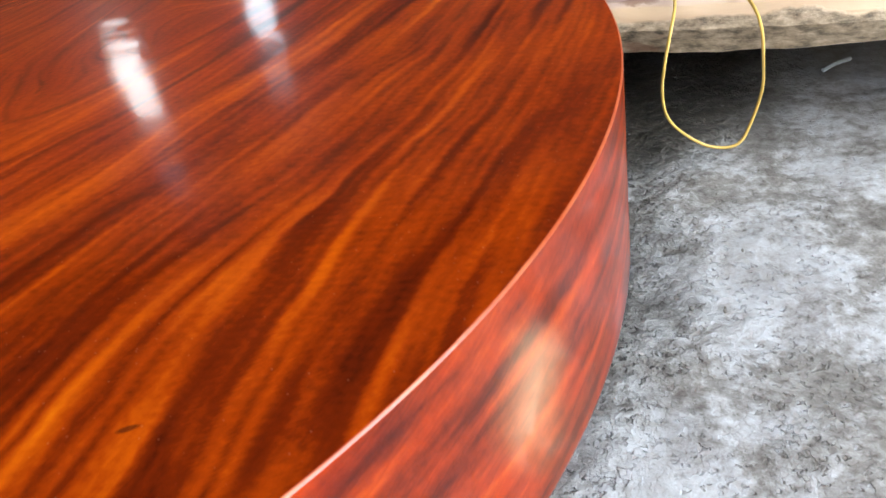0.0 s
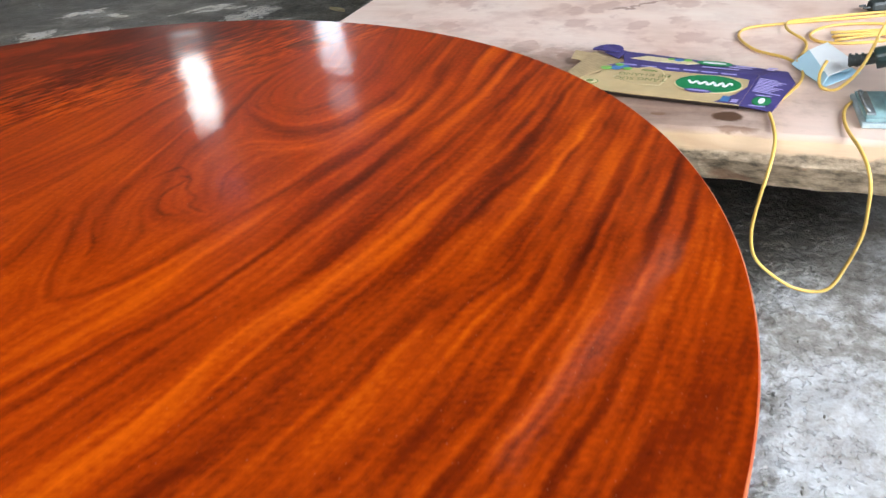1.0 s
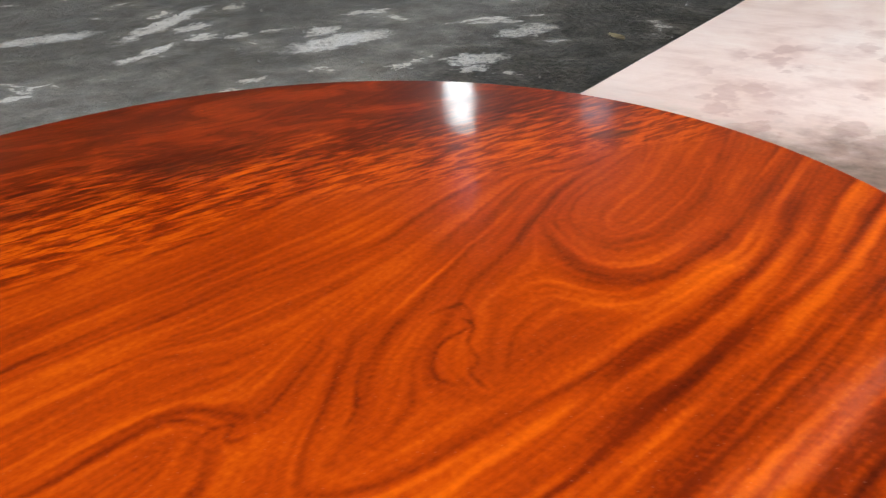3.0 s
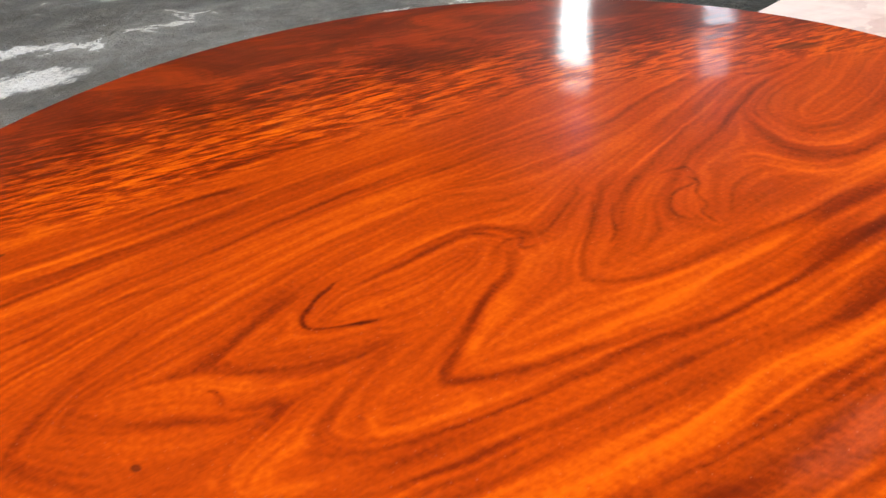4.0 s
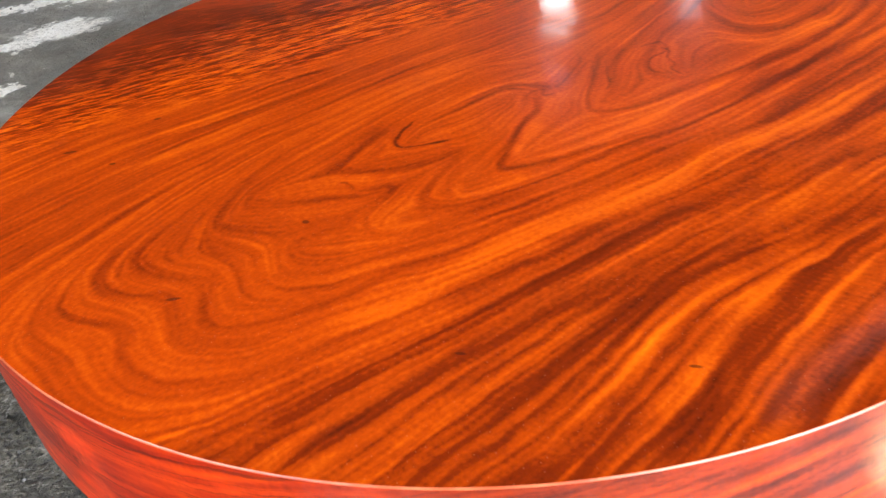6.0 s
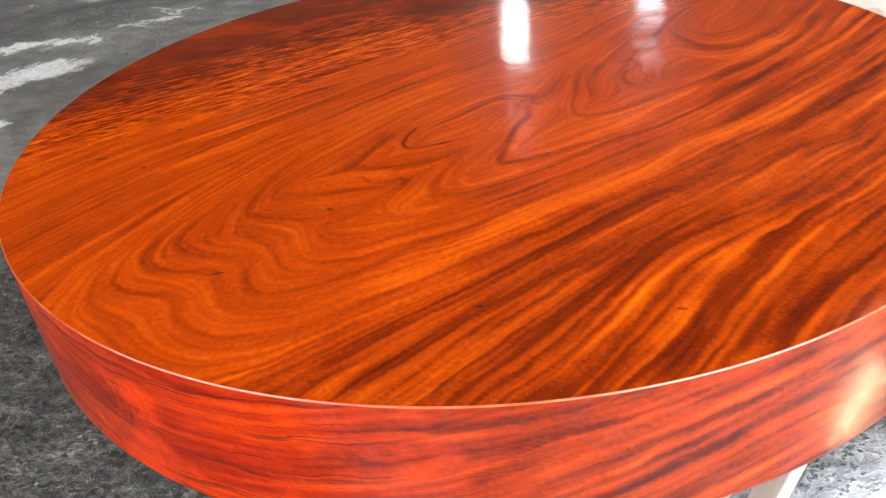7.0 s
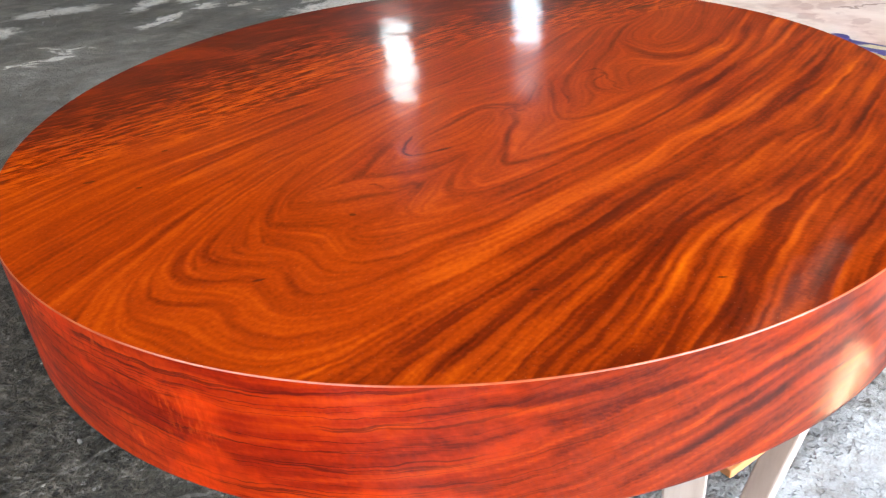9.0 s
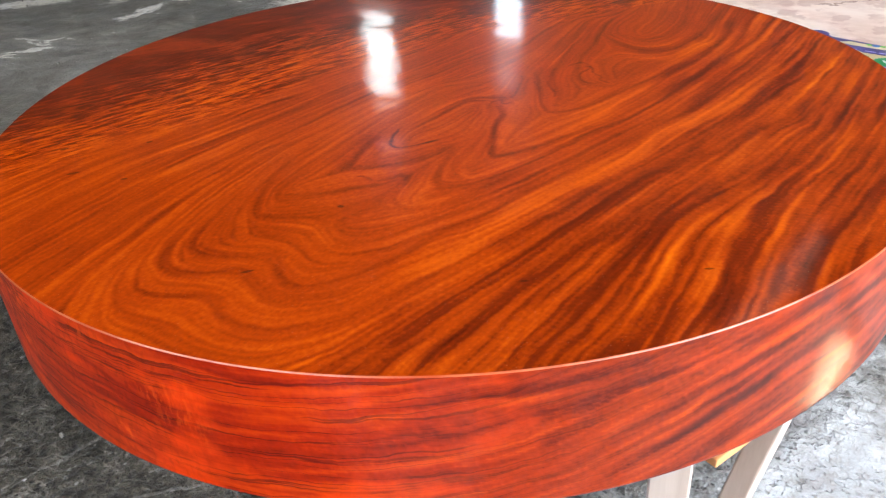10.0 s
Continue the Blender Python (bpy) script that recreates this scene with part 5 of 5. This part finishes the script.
def raw_slab():
    """Live front edge, straight sawn end; x along the front, y to the back."""
    bm = bmesh.new()
    n, length, depth, thick = 160, 2.1, 1.3, 0.071
    rows = []
    for i in range(n + 1):
        x = length * i / n
        w = -0.024 + 0.012 * noise.noise(Vector((x * 3.1, 0.3, 0))) + 0.004 * noise.noise(Vector((x * 17, 2, 0)))
        lo = 0.008 * noise.noise(Vector((x * 4.3, 7, 0))) + 0.003 * noise.noise(Vector((x * 21, 4, 0)))
        prof = [(depth, 0), (0.5, 0), (0.2, 0), (0.06, 0), (w + 0.012, -0.001), (w + 0.003, -0.006), (w - 0.004, -0.02),
                (w - 0.006 + 0.004 * noise.noise(Vector((x * 30, 1, 0))), -0.034), (w + 0.004 + 0.005 * noise.noise(Vector((x * 26, 5, 0))), -0.05),
                (w + 0.016, -thick + lo), (0.08, -thick), (depth, -thick)]
        rows.append([bm.verts.new((x, y, z)) for y, z in prof])
    for a, b in zip(rows, rows[1:]):
        for k in range(len(a) - 1):
            bm.faces.new((a[k], a[k + 1], b[k + 1], b[k]))
        bm.faces.new((a[-1], a[0], b[0], b[-1]))
    bm.faces.new(rows[0][::-1])
    bm.faces.new(rows[-1])
    bmesh.ops.recalc_face_normals(bm, faces=bm.faces)
    ob = part("raw_wood_slab", bm, slab_wood)
    ob.matrix_world = SLAB_AT
    return tagged(ob, "pale unfinished wooden slab with a live bark edge and brown stains", "slab")


raw_slab()


def bearer(x, y0, y1):
    ob = part("bearer_block", box(0.1, y1 - y0, SLAB_TOP - 0.071, bevel=0.004), grey_wood)
    ob.matrix_world = SLAB_AT @ pose(x, (y0 + y1) / 2, -0.071 - (SLAB_TOP - 0.071) / 2)
    return tagged(ob, "weathered timber block bearing the raw slab", "block", "blocks under the raw slab")


bearer(0.3, 0.35, 1.2)
bearer(1.7, 0.25, 1.2)


# ---- the flattened carton on the slab ----
def card(pts, thick=0.0012):
    """A flat piece of card or print from its outline (x, y, z)."""
    bm = bmesh.new()
    f = bm.faces.new([bm.verts.new(p) for p in pts])
    if f.normal.z < 0 or f.calc_area() == 0:
        f.normal_flip()
    up = bmesh.ops.extrude_face_region(bm, geom=[f])["geom"]
    bmesh.ops.translate(bm, vec=(0, 0, -thick), verts=[v for v in up if isinstance(v, bmesh.types.BMVert)])
    bmesh.ops.recalc_face_normals(bm, faces=bm.faces)
    return bm


def flat(pts, z):
    return [(x, y, z) for x, y in pts]


def lettering(text, size, at, turn, mat, parent):
    cu = bpy.data.curves.new("slogan", "FONT")
    cu.body, cu.size, cu.align_x, cu.align_y = text, size, "CENTER", "CENTER"
    tmp = new("slogan", cu)
    me = bpy.data.meshes.new_from_object(tmp.evaluated_get(bpy.context.evaluated_depsgraph_get()))
    bpy.data.objects.remove(tmp)
    me.materials.clear()
    me.materials.append(mat)
    ob = new("slogan", me)
    ob.parent = parent
    ob.matrix_local = pose(*at, 0, 0, turn)


def carton():
    # local x from the torn end to the printed end, y away from the slab's front edge
    ang = math.atan2(-0.39, 0.92)
    c = thing("drink_carton", "flattened gold and purple printed card carton with torn end", "carton", Matrix.Translation((0.432, 0.695, SLAB_TOP)) @ Matrix.Rotation(ang, 4, "Z"))
    z = 0.0085
    front = part("front_panel", card(flat([(-0.042, 0.006), (0.04, -0.001), (0.1826, 0.0), (0.1836, 0.1072), (0.09, 0.1085), (-0.002, 0.1115), (-0.03, 0.084), (-0.02, 0.064), (-0.044, 0.032)], z)), gold_card, c)
    part("purple_field", card(flat([(-0.022, 0.092), (0.15, 0.0925), (0.176, 0.087), (0.179, 0.06), (0.171, 0.032), (0.152, 0.001), (0.1824, 0.0004), (0.1834, 0.1068), (0.09, 0.108), (-0.003, 0.111)], z + 0.0006), 0.0004), purple_card, front)
    part("green_oval", disc(0.044, 0.032, (0.13, 0.057, z + 0.0006)), cream_ink, front)
    part("green_oval", disc(0.042, 0.03, (0.13, 0.057, z + 0.0011)), green_ink, front, "green oval with a pale wavy mark")
    part("pale_mark", tube([(0.16 - 0.0022 * k, 0.057 + 0.0075 * math.sin(k * 1.3) * (1 - 0.02 * k), z + 0.0002) for k in range(27)], 0.0024, 6, 2), white_ink, front)
    part("tag_bar", disc(0.017, 0.006, (0.124, 0.029, z + 0.0016)), purple_card, front)
    part("tag_bar", disc(0.014, 0.002, (0.124, 0.029, z + 0.002)), lilac_ink, front)
    shape = [(0.002, 0.05), (0.045, 0.03), (0.073, 0.034), (0.0745, 0.063), (0.058, 0.092), (0.04, 0.1), (0.016, 0.084)]
    part("shield", card(flat(shape, z + 0.0009), 0.0004), cream_ink, front)
    mid = Vector((0.042, 0.063))
    part("shield", card(flat([(mid.x + (x - mid.x) * 0.93, mid.y + (y - mid.y) * 0.93) for x, y in shape], z + 0.0013), 0.0004), gold_card, front)
    lettering("TĂNG SỨC", 0.014, (0.041, 0.049, z + 0.0018), 186, olive_ink, front)
    lettering("ĐỀ KHÁNG", 0.014, (0.042, 0.066, z + 0.0018), 186, olive_ink, front)
    part("slogan_bar", box(0.022, 0.0045, 0.0004, (0.043, 0.083, z + 0.0016)), olive_ink, front)
    for k, (x, y, r, mat) in enumerate(((-0.006, 0.083, 0.009, blue_ink), (0.004, 0.089, 0.008, blue_ink), (-0.018, 0.079, 0.008, lime_ink), (0.012, 0.082, 0.006, lime_ink), (-0.004, 0.094, 0.006, lime_ink))):
        part("fruit_print", disc(r, r * 0.8, (x, y, z + 0.0012 + 0.0002 * k)), mat, front)
    part("seal_print", disc(0.012, 0.009, (-0.022, 0.026, z + 0.0005)), olive_ink, front)
    part("seal_print", disc(0.0105, 0.0075, (-0.022, 0.026, z + 0.0009)), cream_ink, front)
    part("seal_print", disc(0.005, 0.005, (-0.022, 0.026, z + 0.0013)), olive_ink, front)
    for x, w in ((0.005, 0.026), (0.036, 0.022), (0.07, 0.018), (0.095, 0.02), (0.12, 0.022), (0.146, 0.02)):
        part("print_bar", box(w, 0.0034, 0.0004, (x, 0.1015 - 0.015 * x, z + 0.0009)), lilac_ink, front)
    for k, (x, y, w, d) in enumerate(((0.163, 0.013, 0.01, 0.018), (0.171, 0.02, 0.006, 0.012), (0.175, 0.008, 0.008, 0.01))):
        part("picture_print", box(w, d, 0.0004, (x, y, z + 0.0009 + 0.0003 * k)), (blue_ink, purple_card, lilac_ink)[k], front)
    # narrow face behind, sloping to the slab
    back = part("back_panel", card([(-0.004, 0.112, z), (0.09, 0.109, z), (0.1834, 0.1078, z), (0.2115, 0.1425, 0.004), (0.09, 0.153, 0.0055), (-0.022, 0.158, 0.008)]), purple_card, c)
    part("cream_band", card([(0.0, 0.128, z + 0.0006), (0.03, 0.124, z + 0.0005), (0.085, 0.124, z + 0.0003), (0.1, 0.132, z), (0.085, 0.14, z - 0.0008), (0.02, 0.146, z - 0.0006)], 0.0006), cream_ink, back)
    part("green_oval", disc(0.024, 0.009, (0.118, 0.136, 0.0088)), green_ink, back)
    part("pale_mark", disc(0.016, 0.003, (0.118, 0.136, 0.0092)), white_ink, back)
    for x, y, r, mat in ((0.068, 0.137, 0.007, blue_ink), (0.08, 0.139, 0.006, lime_ink), (0.057, 0.138, 0.005, lime_ink)):
        part("fruit_print", disc(r, r * 0.7, (x, y, 0.009)), mat, back)
    for x, y, w in ((0.155, 0.127, 0.03), (0.16, 0.134, 0.026), (0.193, 0.131, 0.01), (0.195, 0.138, 0.012), (0.13, 0.118, 0.05)):
        part("print_bar", box(w, 0.0026, 0.0006, (x, y, 0.0094 - 0.05 * max(0, y - 0.12) - 0.01 * max(0, x - 0.15))), lilac_ink, back)
    # printed end flap with rows of small type
    flap = part("end_flap", card([(0.1828, 0.0, z), (0.222, -0.0005, 0.005), (0.2303, 0.1005, 0.005), (0.1838, 0.107, z)]), purple_card, c)
    for k in range(10):
        w = 0.034 - 0.004 * (k * 7 % 4)
        part("type_line", card([(0.187, 0.05 + 0.005 * k, z + 0.0004), (0.187 + w, 0.05 + 0.005 * k, z + 0.0004 - 0.085 * w), (0.187 + w, 0.0522 + 0.005 * k, z + 0.0004 - 0.085 * w), (0.187, 0.0522 + 0.005 * k, z + 0.0004)], 0.0004), lilac_ink, flap)
    part("end_oval", disc(0.0115, 0.015, (0.205, 0.021, z - 0.0006)), green_ink, flap)
    part("end_mark", disc(0.004, 0.009, (0.205, 0.021, z - 0.0002)), white_ink, flap)
    for y in (0.005, 0.04):
        part("type_line", box(0.02, 0.002, 0.0006, (0.203, y, z - 0.0008)), lilac_ink, flap)
    part("under_panel", card(flat([(-0.036, 0.022), (0.06, 0.016), (0.212, 0.014), (0.22, 0.096), (0.2, 0.134), (-0.01, 0.15), (-0.036, 0.1)], 0.0042)), kraft_card, c, "brown inner face of the carton")
    # dark strip in place of the shadow that the front edge casts
    part("shade_strip", card([(-0.04, 0.0075, z - 0.0014), (0.04, 0.0006, z - 0.0014), (0.182, 0.0012, z - 0.0014), (0.182, 0.004, 0.002), (0.04, 0.0035, 0.002), (-0.04, 0.0105, 0.002)], 0.0006), edge_shade, c, "dark strip standing in for the shadow under the front edge")
    part("gusset", card([(0.1838, 0.1072, z), (0.2303, 0.1006, 0.005), (0.2135, 0.1425, 0.004)]), purple_card, c)
    # torn ribbed flaps and the rounded purple tab
    for k in range(14):
        a, b = k / 14, (k + 0.93) / 14
        lo0, lo1 = Vector((-0.045, 0.031)).lerp((-0.003, 0.113), a), Vector((-0.045, 0.031)).lerp((-0.003, 0.113), b)
        hi0, hi1 = Vector((-0.064, 0.05)).lerp((-0.06, 0.138), a), Vector((-0.064, 0.05)).lerp((-0.06, 0.138), b)
        part("torn_rib", card([(*lo0, z + 0.0002), (*hi0, 0.0105), (*hi1, 0.0105), (*lo1, z + 0.0002)], 0.0012), kraft_card, c)
    part("torn_flap", card([(-0.044, 0.03, 0.0078), (-0.062, 0.05, 0.0098), (-0.06, 0.138, 0.0098), (-0.003, 0.113, 0.0078)], 0.0008), kraft_card, c, "torn ribbed brown card flap")
    part("torn_flap", card([(-0.044, 0.03, 0.008), (-0.046, 0.012, 0.006), (-0.07, 0.027, 0.004), (-0.06, 0.047, 0.006)], 0.001), kraft_card, c)
    part("torn_flap", card([(-0.062, 0.1, 0.009), (-0.08, 0.1, 0.012), (-0.085, 0.13, 0.013), (-0.06, 0.132, 0.01)], 0.001), kraft_card, c)
    tab = [(-0.043 + 0.022 * math.cos(t) + 0.004 * math.sin(t), 0.152 + 0.014 * math.sin(t) + 0.0012 * math.sin(3 * t), 0.0112 + 0.003 * math.sin(t) ** 2) for t in (2 * math.pi * k / 20 for k in range(20))]
    part("rounded_tab", card(tab, 0.0014), purple_card, c, "bent rounded purple card tab")
    part("tab_neck", card([(-0.045, 0.143, 0.0095), (-0.016, 0.122, 0.009), (-0.016, 0.157, 0.0085), (-0.035, 0.164, 0.0105)], 0.001), purple_card, c)
    return c


carton()


# ---- the sander, its cord, and the papers ----
def sander():
    s = thing("orbital_sander", "dusty teal electric sander with dark handle, resting on the raw slab", "sander", Matrix.Translation((0.738, 0.556, SLAB_TOP)) @ Matrix.Rotation(radians(-8), 4, "Z"))
    part("pad", box(0.204, 0.095, 0.006, (0.088, 0.05, 0.003), bevel=0.0015), pad_paper, s, "flat dusty sanding pad")
    part("base_plate", box(0.196, 0.088, 0.004, (0.088, 0.05, 0.0085), bevel=0.001), dusty_teal, s)
    lever = part("paper_clip", box(0.01, 0.07, 0.003, (-0.003, 0.05, 0.0125), bevel=0.001), clip_metal, s, "worn metal paper clamp")
    part("lever", tube([(-0.004, 0.02, 0.014), (-0.01, 0.03, 0.019), (-0.01, 0.07, 0.019), (-0.004, 0.08, 0.014)], 0.0016, 8, 4), clip_metal, lever)
    bm = bmesh.new()
    rows = []
    for z, k in ((0.0105, 1.0), (0.018, 1.0), (0.025, 0.94), (0.031, 0.82), (0.036, 0.66), (0.042, 0.54), (0.052, 0.47), (0.064, 0.44)):
        rows.append([bm.verts.new((0.098 + 0.082 * k * math.copysign(abs(math.cos(t)) ** 0.6, math.cos(t)), 0.051 + 0.041 * k * math.copysign(abs(math.sin(t)) ** 0.6, math.sin(t)), z))
                     for t in (2 * math.pi * i / 40 for i in range(40))])
    for a, b in zip(rows, rows[1:]):
        for i in range(40):
            bm.faces.new((a[i], a[(i + 1) % 40], b[(i + 1) % 40], b[i]))
    bm.faces.new(rows[-1])
    smooth(part("skirt", bm, dusty_teal, s, "dusty teal plastic skirt"))
    smooth(part("motor_body", tube([(0.1, 0.055, 0.055), (0.1, 0.058, 0.072), (0.1, 0.068, 0.087), (0.102, 0.08, 0.094)], 0.032, 20), dark_green, s))
    grip = smooth(part("handle", tube([(0.17, 0.17, 0.068), (0.11, 0.152, 0.056), (0.055, 0.15, 0.042), (0.018, 0.153, 0.031)], 0.0135, 16), dark_green, s))
    smooth(part("handle", tube([(0.102, 0.08, 0.086), (0.115, 0.12, 0.078), (0.14, 0.16, 0.064)], 0.019, 16), dark_green, s))
    for x, z in ((0.075, 0.0475), (0.064, 0.0445), (0.053, 0.0415), (0.04, 0.0375)):
        part("collar", tube([(x, 0.1504, z), (x - 0.004, 0.1504, z - 0.0012)], 0.0144, 16, 2), worn_grey, grip, "pale worn ring on the handle")
    part("switch", box(0.02, 0.008, 0.006, (0.1, 0.148, 0.0685), bevel=0.002), worn_grey, grip, "pale slide switch")
    part("rating_label", box(0.03, 0.0012, 0.012, (0.1, 0.0195, 0.058), Matrix.Rotation(radians(8), 4, "X")), white_ink, s, "small scuffed white label")
    part("cord_sleeve", tube([(0.02, 0.153, 0.032), (0.004, 0.156, 0.028), (-0.012, 0.158, 0.026)], 0.0075, 10), dark_rubber, s)
    for k in range(3):
        part("sleeve_ring", tube([(0.006 - 0.007 * k, 0.1558 + 0.0008 * k, 0.0285 - 0.0008 * k), (0.003 - 0.007 * k, 0.1561 + 0.0008 * k, 0.0281 - 0.0008 * k)], 0.0088, 12, 2), dark_rubber, s)
    for k in range(6):
        part("vent_slot", box(0.004, 0.016, 0.002, (0.073 + 0.01 * k, 0.03, 0.05), Matrix.Rotation(radians(40), 4, "X")), dark_rubber, s)
    return s


sander()
R_CORD, ZC = 0.0021, SLAB_TOP + 0.003
cable = smooth(part("power_cord", tube([
    (0.722, 0.712, 0.264), (0.712, 0.7, 0.25), (0.712, 0.685, ZC), (0.73, 0.678, ZC), (0.758, 0.69, 0.262), (0.785, 0.72, 0.3), (0.81, 0.755, 0.315), (0.84, 0.79, 0.31),
    (0.88, 0.83, 0.27), (0.9, 0.88, ZC), (0.86, 0.93, ZC), (0.79, 0.935, ZC), (0.75, 0.9, ZC), (0.752, 0.865, ZC), (0.79, 0.85, ZC), (0.86, 0.86, ZC),
    (0.93, 0.9, ZC), (0.92, 0.97, ZC), (0.82, 0.965, ZC), (0.715, 0.955, ZC), (0.664, 0.94, ZC), (0.648, 0.9, ZC), (0.66, 0.84, ZC), (0.69, 0.79, ZC + 0.004),
    (0.703, 0.755, ZC + 0.002), (0.693, 0.71, ZC), (0.66, 0.655, ZC), (0.637, 0.622, ZC), (0.631, 0.575, ZC), (0.624, 0.53, SLAB_TOP + 0.003), (0.612, 0.488, SLAB_TOP - 0.006),
    (0.602, 0.478, 0.19), (0.599, 0.482, 0.15), (0.606, 0.49, 0.112), (0.628, 0.505, 0.078), (0.664, 0.505, 0.052), (0.7, 0.505, 0.05), (0.718, 0.508, 0.082), (0.724, 0.495, 0.13),
    (0.716, 0.472, 0.175), (0.706, 0.455, SLAB_TOP - 0.012), (0.705, 0.49, SLAB_TOP + 0.004), (0.708, 0.56, ZC), (0.722, 0.615, ZC), (0.75, 0.65, ZC)], R_CORD), cord_yellow))
tagged(cable, "yellow power cord looped on the slab and hanging down", "cord")
spare = smooth(part("cord_bundle", tube([
    (0.9, 0.99, ZC), (0.84, 0.985, ZC), (0.765, 0.972, ZC), (0.728, 0.95, ZC + 0.004), (0.72, 0.91, ZC + 0.004), (0.735, 0.87, ZC), (0.726, 0.83, ZC), (0.708, 0.79, ZC + 0.004), (0.7, 0.765, ZC + 0.006)], R_CORD), cord_yellow))
tagged(spare, "loose strand of yellow cord on the slab", "cord")
for k in range(4):
    strand = smooth(part("cord_strand", tube([(0.775, 0.865 + 0.008 * k, ZC + 0.004 * (k % 2)), (0.84, 0.872 + 0.007 * k, ZC + 0.003), (0.9, 0.868 + 0.01 * k, ZC), (0.96, 0.88 + 0.012 * k, ZC)], R_CORD, 8, 4), cord_yellow))
    tagged(strand, "straight strand of bundled yellow cord", "cord", "bundled cord strands")


def cord_plug():
    p = thing("plug", "small black mains plug on the yellow cord", "plug", Matrix.Translation((0.872, 1.0, SLAB_TOP)) @ Matrix.Rotation(radians(12), 4, "Z"))
    part("plug_body", box(0.028, 0.02, 0.018, (0, 0, 0.0095), bevel=0.005), dark_rubber, p)
    part("sleeve", tube([(0.016, 0, 0.01), (0.032, 0, 0.008)], 0.005, 10, 2), dark_rubber, p)
    for y in (-0.006, 0.006):
        part("pin", tube([(-0.016, y, 0.0105), (-0.026, y, 0.0105)], 0.0018, 8, 2), dark_rubber, p)
    return p


cord_plug()


def folded_sheet():
    s = thing("folded_paper", "folded pale blue paper sheet under the sander handle", "paper")

    def leaf(name, pts, mat, lift):
        bm = bmesh.new()
        bm.faces.new([bm.verts.new((x, y, SLAB_TOP + z)) for x, y, z in pts])
        bmesh.ops.subdivide_edges(bm, edges=bm.edges[:], cuts=3, use_grid_fill=True)
        bmesh.ops.solidify(bm, geom=bm.faces[:], thickness=lift)
        return part(name, bm, mat, s)
    leaf("upper_leaf", [(0.693, 0.768, 0.006), (0.714, 0.69, 0.004), (0.722, 0.7, 0.012), (0.716, 0.775, 0.022)], blue_paper, 0.0015)
    leaf("upper_leaf", [(0.716, 0.775, 0.022), (0.722, 0.7, 0.012), (0.768, 0.735, 0.014), (0.75, 0.815, 0.018)], white_paper, 0.0015)
    leaf("lower_leaf", [(0.698, 0.765, 0.0025), (0.718, 0.69, 0.0025), (0.772, 0.732, 0.0025), (0.752, 0.81, 0.0025)], blue_paper, 0.0012)
    return s


folded_sheet()


# ---- small things on the floor ----
def strip_scrap():
    ob = part("plastic_scrap", tube([(0.912, 0.793, 0.006), (0.935, 0.806, 0.009), (0.965, 0.823, 0.007)], 0.0035, 6, 4), scrap_plastic)
    return tagged(ob, "small pale bluish plastic scrap on the floor", "scrap")


strip_scrap()


def dry_leaf(x, y, turn, size):
    bm = bmesh.new()
    rows = []
    for i in range(9):
        t = i / 8
        w = 0.22 * math.sin(math.pi * min(1, t * 0.95 + 0.03)) * size
        rows.append([bm.verts.new(((t - 0.5) * size, k * w, 0.004 + 0.1 * size * abs(k) + 0.15 * size * (t - 0.5) ** 2)) for k in (-1, 0, 1)])
    for a, b in zip(rows, rows[1:]):
        for k in range(2):
            bm.faces.new((a[k], a[k + 1], b[k + 1], b[k]))
    bmesh.ops.solidify(bm, geom=bm.faces[:], thickness=0.0008)
    ob = part("dry_leaf", bm, leaf_dry)
    ob.matrix_world = pose(x, y, 0, 0, 0, turn)
    return tagged(ob, "curled dry yellowish leaf lying on concrete", "leaf")


dry_leaf(-0.3, 2.05, -35, 0.07)


def crumbs():
    """Loose crumbs of mortar and stone over the floor."""
    bm = bmesh.new()
    rnd = random.Random(4)
    for _ in range(900):
        x, y = rnd.uniform(-2.6, 1.6), rnd.uniform(-1.0, 2.6)
        if math.hypot(x, y) < 0.35:
            continue
        s = rnd.choice((0.0015, 0.002, 0.003, 0.003, 0.005))
        m = Matrix.Translation((x, y, s * 0.6)) @ Euler((rnd.random() * 3, rnd.random() * 3, rnd.random() * 3)).to_matrix().to_4x4() @ Matrix.Diagonal((s, s * rnd.uniform(0.5, 1), s * 0.6, 1))
        bmesh.ops.create_icosphere(bm, subdivisions=1, radius=1.0, matrix=m)
    ob = part("floor_crumbs", bm, chip_stone)
    return tagged(ob, "scattered pale crumbs of mortar on the floor", "crumbs", kind="stuff")


crumbs()
